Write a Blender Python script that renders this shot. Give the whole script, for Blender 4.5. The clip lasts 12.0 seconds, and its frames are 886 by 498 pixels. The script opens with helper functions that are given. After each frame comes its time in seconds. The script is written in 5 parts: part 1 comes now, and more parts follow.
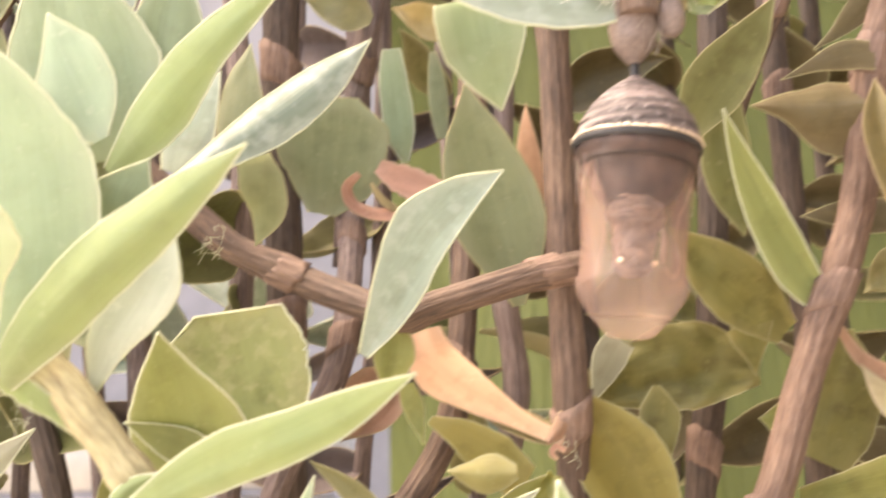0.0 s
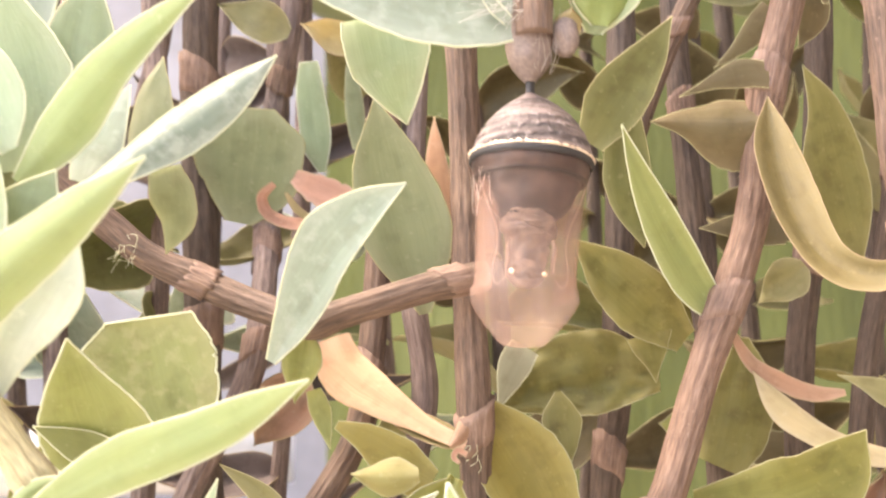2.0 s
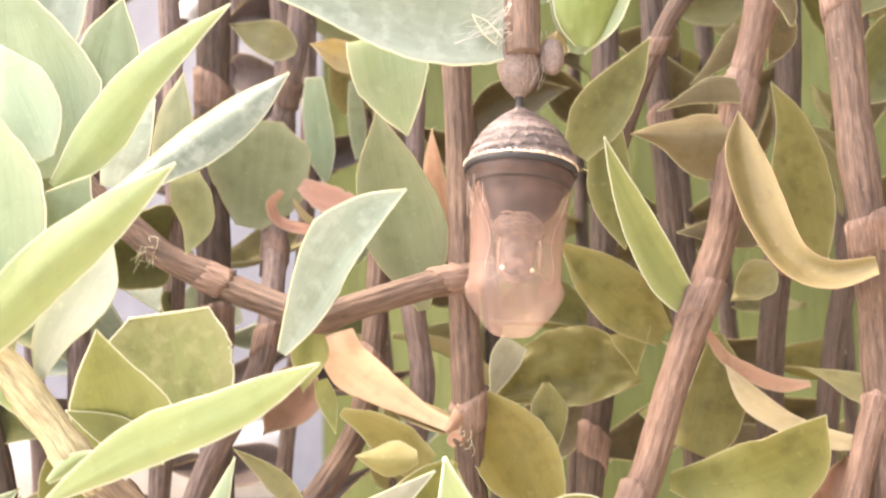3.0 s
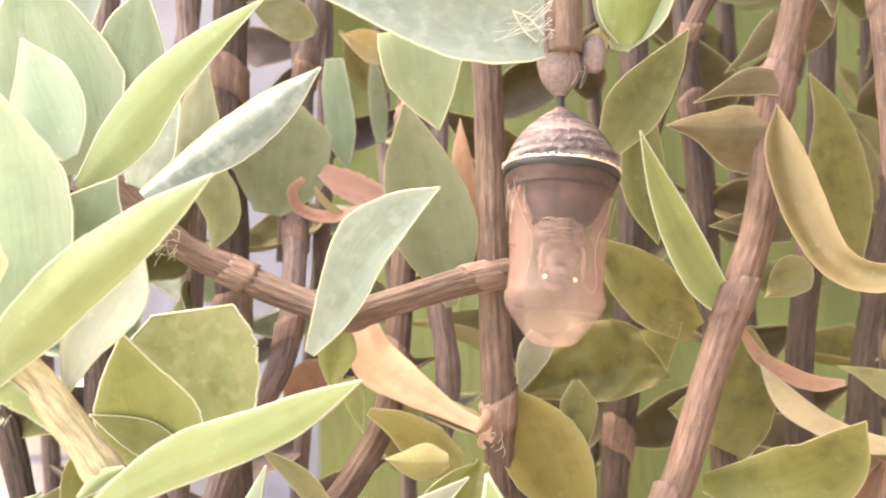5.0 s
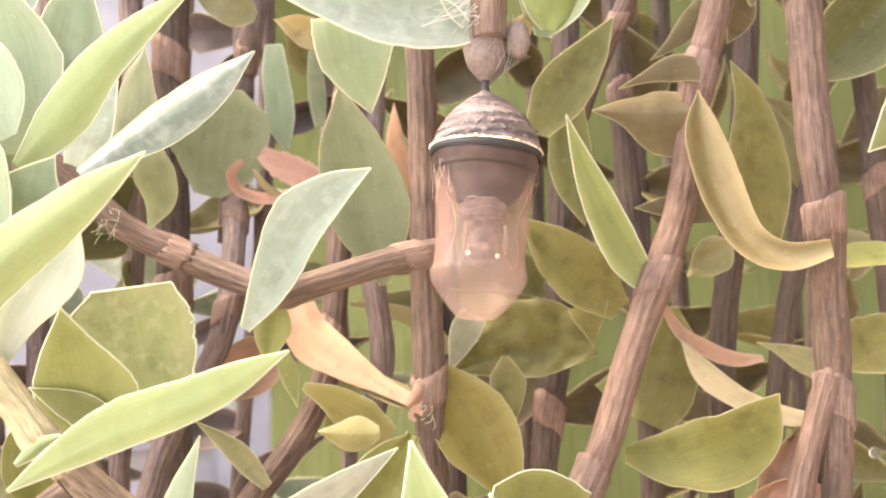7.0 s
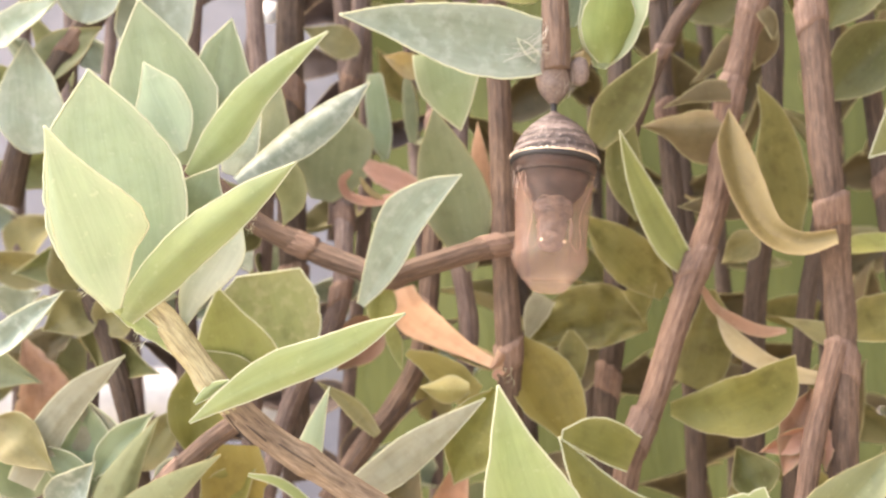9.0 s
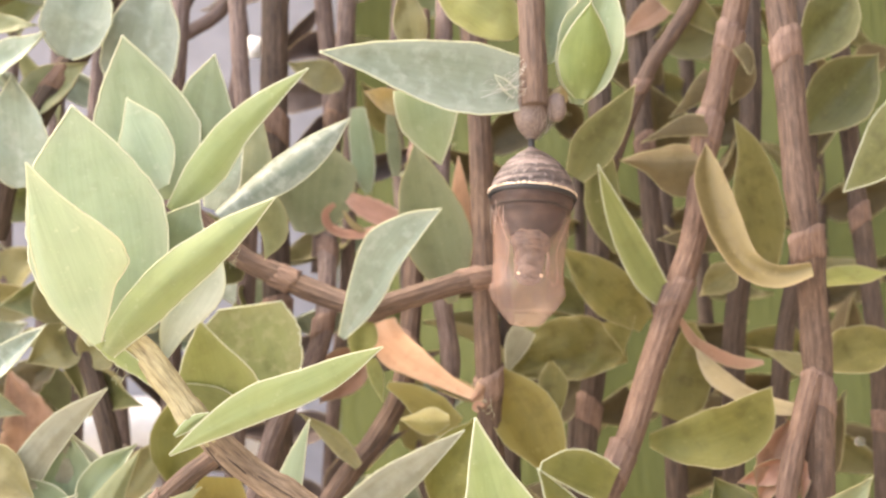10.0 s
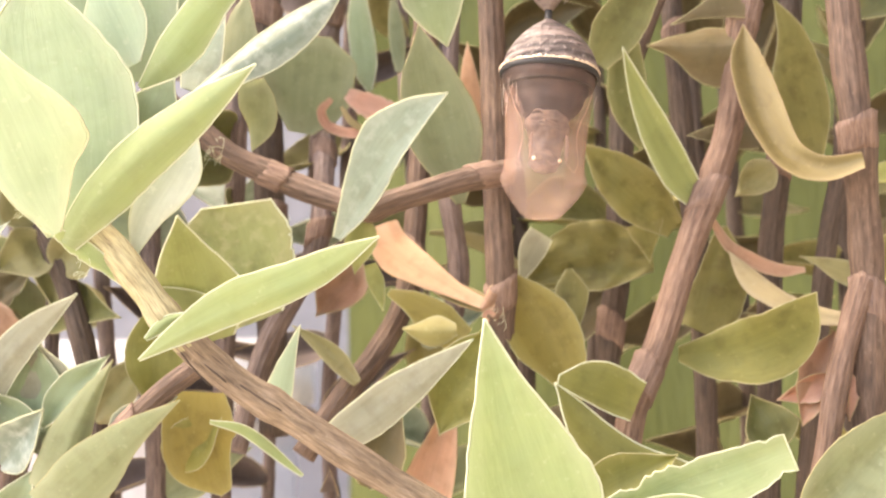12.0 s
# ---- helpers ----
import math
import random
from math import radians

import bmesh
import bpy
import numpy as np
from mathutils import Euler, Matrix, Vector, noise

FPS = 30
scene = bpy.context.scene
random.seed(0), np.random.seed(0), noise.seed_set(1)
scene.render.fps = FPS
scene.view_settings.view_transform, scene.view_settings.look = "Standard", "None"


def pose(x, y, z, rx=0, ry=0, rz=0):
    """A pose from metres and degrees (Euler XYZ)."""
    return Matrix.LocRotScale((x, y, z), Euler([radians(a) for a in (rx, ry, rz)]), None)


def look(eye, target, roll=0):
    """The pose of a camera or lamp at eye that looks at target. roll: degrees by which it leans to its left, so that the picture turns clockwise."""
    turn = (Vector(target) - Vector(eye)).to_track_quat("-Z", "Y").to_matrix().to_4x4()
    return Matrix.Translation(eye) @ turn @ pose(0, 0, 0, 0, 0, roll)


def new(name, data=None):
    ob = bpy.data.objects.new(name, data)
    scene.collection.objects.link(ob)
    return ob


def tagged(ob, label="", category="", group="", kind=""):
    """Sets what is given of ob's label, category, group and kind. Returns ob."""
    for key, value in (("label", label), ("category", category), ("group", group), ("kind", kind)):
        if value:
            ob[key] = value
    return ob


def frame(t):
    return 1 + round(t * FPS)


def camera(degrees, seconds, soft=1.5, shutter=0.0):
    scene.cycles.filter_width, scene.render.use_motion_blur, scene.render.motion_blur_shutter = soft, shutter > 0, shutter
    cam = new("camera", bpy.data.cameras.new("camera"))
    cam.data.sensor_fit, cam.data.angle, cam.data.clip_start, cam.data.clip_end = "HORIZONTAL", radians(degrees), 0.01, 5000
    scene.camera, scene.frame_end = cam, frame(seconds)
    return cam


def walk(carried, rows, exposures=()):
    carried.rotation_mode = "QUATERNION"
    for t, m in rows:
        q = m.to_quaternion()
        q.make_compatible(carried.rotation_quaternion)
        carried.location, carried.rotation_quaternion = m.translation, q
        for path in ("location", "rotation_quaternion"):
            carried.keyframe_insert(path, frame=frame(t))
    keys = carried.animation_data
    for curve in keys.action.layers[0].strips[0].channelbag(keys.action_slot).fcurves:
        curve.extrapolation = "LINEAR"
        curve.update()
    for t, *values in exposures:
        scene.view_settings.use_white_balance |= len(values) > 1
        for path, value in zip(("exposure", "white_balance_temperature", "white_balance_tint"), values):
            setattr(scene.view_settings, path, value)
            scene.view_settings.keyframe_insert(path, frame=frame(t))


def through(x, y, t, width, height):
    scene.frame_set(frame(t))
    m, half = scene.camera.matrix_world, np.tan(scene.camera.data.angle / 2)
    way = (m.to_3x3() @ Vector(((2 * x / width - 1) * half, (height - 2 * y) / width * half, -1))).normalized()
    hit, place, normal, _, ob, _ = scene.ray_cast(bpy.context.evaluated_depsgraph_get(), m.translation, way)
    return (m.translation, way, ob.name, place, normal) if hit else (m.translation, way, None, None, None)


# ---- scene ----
MM = 0.001
LIFT = 0.9          # height of the chrysalis' gold band over the ground


def place(x, y, z):
    """A point from millimetres round the chrysalis' gold band."""
    return Vector((x * MM, y * MM, z * MM + LIFT))


# ---- camera ----
cam = camera(36.0, 12.0, soft=1.9, shutter=0.5)
cam.data.dof.use_dof, cam.data.dof.focus_distance, cam.data.dof.aperture_fstop = True, 0.153, 48.0
walk(cam, [
    (0.0, look(place(-22.04, -124.67, -33.74), place(-17.18, 51.99, 0.44), -1.05)),
    (0.5, look(place(-16.69, -128.92, -32.43), place(-7.37, 46.90, 5.02), -1.19)),
    (1.0, look(place(-16.52, -128.18, -34.36), place(-5.14, 48.19, -0.22), -1.13)),
    (1.5, look(place(-15.53, -125.41, -33.86), place(-3.67, 51.24, -1.37), -1.07)),
    (2.0, look(place(-17.41, -129.36, -34.17), place(-5.83, 46.88, 0.54), -1.12)),
    (2.5, look(place(-20.79, -139.65, -34.30), place(-9.30, 35.77, 4.39), -1.01)),
    (3.0, look(place(-18.76, -142.40, -38.36), place(-6.26, 33.41, -1.83), -1.10)),
    (3.2, look(place(-18.40, -141.54, -38.31), place(-5.48, 34.82, -4.66), -0.91)),
    (4.8, look(place(-23.23, -138.69, -32.02), place(-9.79, 38.45, -3.00), -0.70)),
    (5.0, look(place(-24.07, -138.90, -30.89), place(-9.51, 38.16, -1.93), -0.85)),
    (5.5, look(place(-22.51, -143.24, -32.14), place(-5.69, 33.82, -4.46), -0.84)),
    (6.0, look(place(-23.19, -143.73, -31.81), place(-6.32, 33.36, -4.30), -0.80)),
    (6.5, look(place(-21.55, -144.54, -34.84), place(-2.79, 32.29, -6.92), -0.88)),
    (7.0, look(place(-21.28, -144.44, -33.37), place(-1.28, 32.27, -5.53), -1.03)),
    (7.5, look(place(-24.89, -145.15, -34.46), place(-5.82, 31.99, -8.77), -1.02)),
    (7.7, look(place(-28.93, -149.71, -34.87), place(-10.94, 27.58, -9.41), -0.99)),
    (9.3, look(place(-26.91, -184.30, -43.69), place(-15.35, -7.47, -12.09), -0.95)),
    (9.5, look(place(-26.16, -184.54, -43.04), place(-14.13, -7.91, -10.49), -1.00)),
    (10.0, look(place(-25.80, -184.41, -42.56), place(-13.21, -8.01, -9.01), -1.02)),
    (10.5, look(place(-24.19, -181.88, -42.34), place(-12.88, -5.31, -9.25), -1.02)),
    (11.0, look(place(-22.17, -172.11, -41.36), place(-11.14, 3.97, -5.66), -1.12)),
    (11.5, look(place(-23.31, -166.84, -45.66), place(-12.21, 9.95, -13.66), -1.03)),
    (12.0, look(place(-23.18, -162.46, -47.32), place(-12.67, 15.07, -19.51), -0.93)),
], exposures=[(0.0, 2.15, 8350, 15), (0.5, 2.41, 8100, 15), (1.0, 2.51, 8050, 15), (2.5, 2.37, 7850, 15), (3.2, 2.46, 7950, 16), (4.8, 2.38, 7900, 16), (6.0, 2.33, 7850, 16), (7.7, 2.43, 7900, 16), (9.3, 1.95, 7950, 14), (10.5, 1.96, 7950, 14), (12.0, 2.22, 8200, 14)])

# ---- light: a bright, slightly warm overcast day ----
world = bpy.data.worlds.new("sky")
scene.world = world
world.use_nodes = True
wn = world.node_tree.nodes
sky = wn.new("ShaderNodeTexSky")
sky.sky_type, sky.sun_disc = "NISHITA", False
sky.sun_elevation, sky.sun_rotation = radians(63), radians(-81)
sky.dust_density, sky.air_density, sky.ozone_density = 4.0, 1.0, 1.0
world.node_tree.links.new(sky.outputs[0], wn["Background"].inputs[0])
wn["Background"].inputs[1].default_value = 0.30
sun = new("sun", bpy.data.lights.new("sun", "SUN"))
sun.data.energy, sun.data.angle, sun.data.color = 0.72, radians(14), (1.0, 0.90, 0.78)
sun.matrix_world = look((-0.8, 0.12, LIFT + 1.6), (0, 0, LIFT))


# ---- materials ----
def shader(name):
    m = bpy.data.materials.new(name)
    m.use_nodes = True
    return m, m.node_tree.nodes, m.node_tree.links, m.node_tree.nodes["Principled BSDF"]


def ramp(nodes, links, source, stops):
    r = nodes.new("ShaderNodeValToRGB")
    while len(r.color_ramp.elements) < len(stops):
        r.color_ramp.elements.new(0.5)
    for e, (at, c) in zip(r.color_ramp.elements, stops):
        e.position, e.color = at, (*c, 1)
    links.new(source, r.inputs[0])
    return r.outputs[0]


def mixed(nodes, links, kind, amount, a, b):
    m = nodes.new("ShaderNodeMix")
    m.data_type, m.blend_type = "RGBA", kind
    for socket, value in ((m.inputs[0], amount), (m.inputs[6], a), (m.inputs[7], b)):
        if isinstance(value, (int, float)):
            socket.default_value = value
        elif isinstance(value, tuple):
            socket.default_value = (*value, 1)
        else:
            links.new(value, socket)
    return m.outputs[2]


def grain(nodes, links, coords, scale, detail=4.0, stretch=(1, 1, 1)):
    mp = nodes.new("ShaderNodeMapping")
    mp.inputs["Scale"].default_value = stretch
    links.new(coords, mp.inputs[0])
    n = nodes.new("ShaderNodeTexNoise")
    n.inputs["Scale"].default_value, n.inputs["Detail"].default_value = scale, detail
    links.new(mp.outputs[0], n.inputs[0])
    return n.outputs["Fac"]


def relief(nodes, links, bsdf, height, strength, distance):
    b = nodes.new("ShaderNodeBump")
    b.inputs["Strength"].default_value, b.inputs["Distance"].default_value = strength, distance
    links.new(height, b.inputs["Height"])
    links.new(b.outputs[0], bsdf.inputs["Normal"])


def leaf_skin(name, main, tint, spots, blotch=0.35, through=0.3, rough=0.5, wax=0.08, crust=(0.62, 0.72, 0.35)):
    """Succulent leaf: fine lengthwise veins, mottled wax, scattered pale specks, and light that comes through."""
    m, n, l, b = shader(name)
    tc, info = n.new("ShaderNodeTexCoord"), n.new("ShaderNodeObjectInfo")
    co = n.new("ShaderNodeVectorMath")
    co.operation = "ADD"
    shift = n.new("ShaderNodeVectorMath")
    shift.operation = "SCALE"
    shift.inputs[0].default_value = (0.0, 0.31, 0.17)
    l.new(info.outputs["Random"], shift.inputs["Scale"])
    l.new(tc.outputs["Object"], co.inputs[0])
    l.new(shift.outputs[0], co.inputs[1])
    c = co.outputs[0]
    big = grain(n, l, c, 150, 3)
    fine = grain(n, l, c, 900, 5)
    vein = grain(n, l, c, 1500, 2, (1, 0.05, 1))
    col = mixed(n, l, "MIX", ramp(n, l, big, [(0.35, (0, 0, 0)), (0.65, (1, 1, 1))]), main, tint)
    col = mixed(n, l, "MULTIPLY", 0.5, col, ramp(n, l, vein, [(0.3, (0.88, 0.89, 0.85)), (0.7, (1.06, 1.06, 1.04))]))
    col = mixed(n, l, "MULTIPLY", blotch, col, ramp(n, l, grain(n, l, c, 420, 6), [(0.32, (0.55, 0.5, 0.42)), (0.5, (1, 1, 1))]))
    speck = ramp(n, l, grain(n, l, c, 520, 6) if crust[2] > 0.5 else fine, [(crust[0], (0, 0, 0)), (crust[1], (1, 1, 1))])
    col = mixed(n, l, "MIX", mixed(n, l, "MULTIPLY", 1.0, speck, (crust[2],) * 3), col, spots)
    uv, split = n.new("ShaderNodeUVMap"), n.new("ShaderNodeSeparateXYZ")
    uv.uv_map = "UVMap"
    l.new(uv.outputs[0], split.inputs[0])
    edge = ramp(n, l, split.outputs[0], [(0.0, (0.75,) * 3), (0.05, (0.4,) * 3), (0.2, (0, 0, 0)), (0.8, (0, 0, 0)), (0.95, (0.4,) * 3), (1.0, (0.75,) * 3)])
    tipward = ramp(n, l, split.outputs[1], [(0.0, (0.4,) * 3), (0.25, (0, 0, 0)), (0.8, (0, 0, 0)), (1.0, (0.5,) * 3)])
    soft_edge = mixed(n, l, "MULTIPLY", 0.8, mixed(n, l, "ADD", 1.0, edge, tipward), ramp(n, l, big, [(0.3, (0.35,) * 3), (0.6, (1, 1, 1))]))
    col = mixed(n, l, "MIX", soft_edge, col, spots)
    ribs = n.new("ShaderNodeMapping")
    ribs.inputs["Scale"].default_value = (22, 1.2, 1)
    l.new(uv.outputs[0], ribs.inputs[0])
    rib_noise = n.new("ShaderNodeTexNoise")
    rib_noise.inputs["Scale"].default_value, rib_noise.inputs["Detail"].default_value = 1.0, 4.0
    l.new(ribs.outputs[0], rib_noise.inputs[0])
    col = mixed(n, l, "MULTIPLY", 0.22, col, ramp(n, l, rib_noise.outputs["Fac"], [(0.3, (0.84, 0.86, 0.8)), (0.55, (1.0, 1.0, 0.99)), (0.75, (1.08, 1.08, 1.07))]))
    dots = n.new("ShaderNodeTexVoronoi")
    dots.inputs["Scale"].default_value = 700
    l.new(c, dots.inputs["Vector"])
    col = mixed(n, l, "MIX", ramp(n, l, dots.outputs["Distance"], [(0.06, (0.2,) * 3), (0.16, (0, 0, 0))]), col, spots)
    vary = n.new("ShaderNodeHueSaturation")
    mr = n.new("ShaderNodeMapRange")
    mr.inputs["To Min"].default_value, mr.inputs["To Max"].default_value = 0.86, 1.12
    l.new(info.outputs["Random"], mr.inputs[0])
    l.new(mr.outputs[0], vary.inputs["Value"])
    l.new(col, vary.inputs["Color"])
    col = vary.outputs[0]
    l.new(col, b.inputs["Base Color"])
    b.inputs["Roughness"].default_value = rough
    b.inputs["Specular IOR Level"].default_value = 0.35
    b.inputs["Coat Weight"].default_value, b.inputs["Coat Roughness"].default_value = wax, 0.4
    l.new(ramp(n, l, fine, [(0.3, (rough - 0.08,) * 3), (0.7, (rough + 0.14,) * 3)]), b.inputs["Roughness"])
    relief(n, l, b, mixed(n, l, "ADD", 0.8, rib_noise.outputs["Fac"], mixed(n, l, "ADD", 0.6, vein, fine)), 0.17, 0.0006)
    if through:
        tr, mx = n.new("ShaderNodeBsdfTranslucent"), n.new("ShaderNodeMixShader")
        l.new(mixed(n, l, "MULTIPLY", 1.0, col, (0.97, 1.0, 0.84)), tr.inputs[0])
        mx.inputs[0].default_value = through
        l.new(b.outputs[0], mx.inputs[1])
        l.new(tr.outputs[0], mx.inputs[2])
        l.new(mx.outputs[0], n["Material Output"].inputs[0])
    return m


def bark(name, main, dark, light):
    """Ribbed stem: streaks along it, scars and dust."""
    m, n, l, b = shader(name)
    uv, tc = n.new("ShaderNodeUVMap"), n.new("ShaderNodeTexCoord")
    uv.uv_map = "UVMap"
    streak = grain(n, l, uv.outputs[0], 1.0, 5, (22, 0.22, 1))
    fleck = grain(n, l, uv.outputs[0], 1.0, 6, (60, 0.55, 1))
    patch = grain(n, l, tc.outputs["Object"], 150, 4)
    speck = grain(n, l, tc.outputs["Object"], 1500, 4)
    col = ramp(n, l, streak, [(0.22, dark), (0.46, main), (0.78, light)])
    col = mixed(n, l, "MULTIPLY", 0.55, col, ramp(n, l, fleck, [(0.34, (0.55, 0.5, 0.49)), (0.5, (1, 1, 1)), (0.66, (1.4, 1.36, 1.34))]))
    col = mixed(n, l, "MULTIPLY", 0.7, col, ramp(n, l, patch, [(0.3, (0.6, 0.54, 0.53)), (0.65, (1.15, 1.1, 1.08))]))
    col = mixed(n, l, "MIX", ramp(n, l, speck, [(0.64, (0, 0, 0)), (0.74, (0.55, 0.55, 0.55))]), col, light)
    l.new(col, b.inputs["Base Color"])
    b.inputs["Roughness"].default_value = 0.72
    relief(n, l, b, mixed(n, l, "ADD", 0.6, streak, fleck), 0.55, 0.0005)
    return m


def plain(name, colour, rough=0.5, metal=0.0, rim=0.15, scale=700, through=0.0):
    m, n, l, b = shader(name)
    tc = n.new("ShaderNodeTexCoord")
    g = grain(n, l, tc.outputs["Object"], scale, 4)
    low, high = tuple(x * (1 - rim) for x in colour), tuple(min(1, x * (1 + rim)) for x in colour)
    l.new(ramp(n, l, g, [(0.3, low), (0.7, high)]), b.inputs["Base Color"])
    b.inputs["Roughness"].default_value, b.inputs["Metallic"].default_value = rough, metal
    relief(n, l, b, g, 0.25, 0.0003)
    if through:
        tr, mx = n.new("ShaderNodeBsdfTranslucent"), n.new("ShaderNodeMixShader")
        tr.inputs[0].default_value = (*colour, 1)
        mx.inputs[0].default_value = through
        l.new(b.outputs[0], mx.inputs[1])
        l.new(tr.outputs[0], mx.inputs[2])
        l.new(mx.outputs[0], n["Material Output"].inputs[0])
    return m


SKIN = {
    "pale": leaf_skin("pale_leaf", (0.347, 0.425, 0.270), (0.309, 0.385, 0.247), (0.494, 0.540, 0.382), 0.15, 0.4),
    "yellow": leaf_skin("yellow_green_leaf", (0.369, 0.441, 0.216), (0.327, 0.406, 0.202), (0.498, 0.549, 0.340), 0.15, 0.42),
    "bright": leaf_skin("young_leaf", (0.386, 0.480, 0.342), (0.358, 0.450, 0.323), (0.565, 0.613, 0.475), 0.08, 0.33),
    "blue": leaf_skin("blue_green_leaf", (0.315, 0.375, 0.30), (0.265, 0.33, 0.26), (0.47, 0.52, 0.46), 0.25, 0.3, crust=(0.5, 0.72, 0.55)),
    "white": leaf_skin("waxy_white_leaf", (0.265, 0.325, 0.27), (0.23, 0.29, 0.24), (0.50, 0.55, 0.50), 0.25, 0.3, 0.5, 0.12, (0.46, 0.66, 0.65)),
    "green": leaf_skin("mid_green_leaf", (0.345, 0.352, 0.124), (0.285, 0.306, 0.108), (0.420, 0.418, 0.184), 0.35, 0.4),
    # olive, dark sage, dull and brown also hold shade of the plant's right side
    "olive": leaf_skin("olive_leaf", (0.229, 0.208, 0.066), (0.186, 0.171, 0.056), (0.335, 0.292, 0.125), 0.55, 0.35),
    "sage": leaf_skin("sage_leaf", (0.276, 0.305, 0.171), (0.242, 0.270, 0.147), (0.407, 0.420, 0.275), 0.3, 0.35),
    "shade": leaf_skin("shaded_sage_leaf", (0.155, 0.160, 0.057), (0.131, 0.138, 0.050), (0.270, 0.267, 0.131), 0.45, 0.3),
    "fresh": leaf_skin("fresh_green_leaf", (0.304, 0.380, 0.136), (0.265, 0.345, 0.119), (0.412, 0.480, 0.230), 0.15, 0.4),
    "salmon": leaf_skin("withered_salmon_leaf", (0.56, 0.31, 0.22), (0.47, 0.26, 0.19), (0.62, 0.42, 0.33), 0.35, 0.3, 0.6, 0.05),
    "mossy": leaf_skin("mossy_leaf", (0.262, 0.285, 0.118), (0.235, 0.262, 0.108), (0.37, 0.355, 0.19), 0.4, 0.3, 0.6, 0.02, (0.50, 0.66, 0.62)),
    "lime": leaf_skin("lime_leaf", (0.219, 0.213, 0.056), (0.187, 0.186, 0.050), (0.35, 0.328, 0.125), 0.4, 0.4),
    "dull": leaf_skin("dull_leaf", (0.239, 0.225, 0.101), (0.262, 0.235, 0.107), (0.331, 0.294, 0.172), 0.45, 0.3, 0.5),
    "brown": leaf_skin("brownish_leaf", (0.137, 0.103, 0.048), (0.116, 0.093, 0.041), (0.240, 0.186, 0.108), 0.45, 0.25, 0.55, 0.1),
    "gold": leaf_skin("yellowed_leaf", (0.235, 0.184, 0.075), (0.207, 0.161, 0.066), (0.368, 0.299, 0.147), 0.35, 0.3, 0.5, 0.1),
    "orange": leaf_skin("withered_orange_leaf", (0.55, 0.335, 0.215), (0.49, 0.30, 0.19), (0.62, 0.44, 0.32), 0.3, 0.3, 0.6, 0.05),
    "pink": leaf_skin("withered_pink_leaf", (0.42, 0.235, 0.155), (0.36, 0.22, 0.15), (0.5, 0.35, 0.26), 0.4, 0.25, 0.6, 0.05),
    "grass": leaf_skin("grass_green_leaf", (0.295, 0.325, 0.128), (0.262, 0.292, 0.112), (0.42, 0.44, 0.23), 0.25, 0.38),
    "dusty": leaf_skin("dusty_leaf", (0.365, 0.36, 0.275), (0.32, 0.32, 0.245), (0.47, 0.46, 0.38), 0.3, 0.35),
    "amber": leaf_skin("amber_bud", (0.315, 0.28, 0.108), (0.28, 0.245, 0.093), (0.41, 0.37, 0.2), 0.2, 0.35),
    "dry": leaf_skin("dry_mauve_leaf", (0.135, 0.104, 0.10), (0.10, 0.077, 0.074), (0.22, 0.18, 0.175), 0.4, 0.15, 0.7, 0.0),
    "silver": leaf_skin("silvery_leaf", (0.561, 0.608, 0.531), (0.488, 0.544, 0.472), (0.732, 0.749, 0.673), 0.15, 0.4, 0.5, 0.1),
    "ochre": leaf_skin("ochre_leaf", (0.313, 0.254, 0.063), (0.265, 0.216, 0.055), (0.432, 0.367, 0.138), 0.4, 0.35),
    "cream": leaf_skin("papery_cream_leaf", (0.50, 0.40, 0.225), (0.43, 0.36, 0.205), (0.58, 0.5, 0.36), 0.3, 0.35, 0.6, 0.05),
}
RIM = {
    "light": plain("pale_leaf_margin", (0.65, 0.68, 0.51), 0.45, through=0.5),
    "mid": plain("olive_leaf_margin", (0.38, 0.36, 0.19), 0.5, through=0.3),
    "tan": plain("withered_leaf_margin", (0.36, 0.27, 0.15), 0.55, through=0.3),
}
RIM_OF = {"grass": "mid", "dusty": "light", "amber": "mid", "dry": "tan", "silver": "light", "ochre": "mid", "pale": "light", "yellow": "light", "bright": "light", "blue": "light", "white": "light", "green": "mid", "lime": "mid",
          "olive": "mid", "fresh": "light", "salmon": "tan", "shade": "mid", "sage": "mid", "mossy": "light", "dull": "mid", "brown": "mid", "gold": "tan", "orange": "tan", "pink": "tan", "cream": "tan"}
BARK = {
    "brown": bark("brown_bark", (0.100, 0.064, 0.045), (0.040, 0.025, 0.018), (0.180, 0.124, 0.09)),
    "pink": bark("pinkish_bark", (0.135, 0.083, 0.058), (0.068, 0.040, 0.028), (0.220, 0.150, 0.113)),
    # dark keeps the right side's shade; mauve is its copy lightened for haze
    "dark": bark("shaded_dark_bark", (0.064, 0.044, 0.032), (0.030, 0.020, 0.015), (0.110, 0.080, 0.060)),
    "mauve": bark("hazed_mauve_bark", (0.135, 0.100, 0.090), (0.066, 0.048, 0.044), (0.22, 0.172, 0.156)),
    "green": bark("green_stem", (0.33, 0.305, 0.175), (0.125, 0.092, 0.055), (0.42, 0.395, 0.25)),
    "grey": bark("grey_stem", (0.19, 0.145, 0.100), (0.075, 0.052, 0.036), (0.32, 0.26, 0.195)),
}
SHEATH = bark("papery_sheath", (0.165, 0.107, 0.081), (0.085, 0.054, 0.040), (0.255, 0.18, 0.14))


# ---- building helpers ----
def part(name, bm, material, parent, label="", m=None):
    me = bpy.data.meshes.new(name)
    bm.to_mesh(me)
    bm.free()
    for p in me.polygons:
        p.use_smooth = True
    me.materials.append(material)
    ob = new(name, me)
    ob.parent = parent
    if m is not None:
        ob.matrix_basis = m
    return tagged(ob, label)


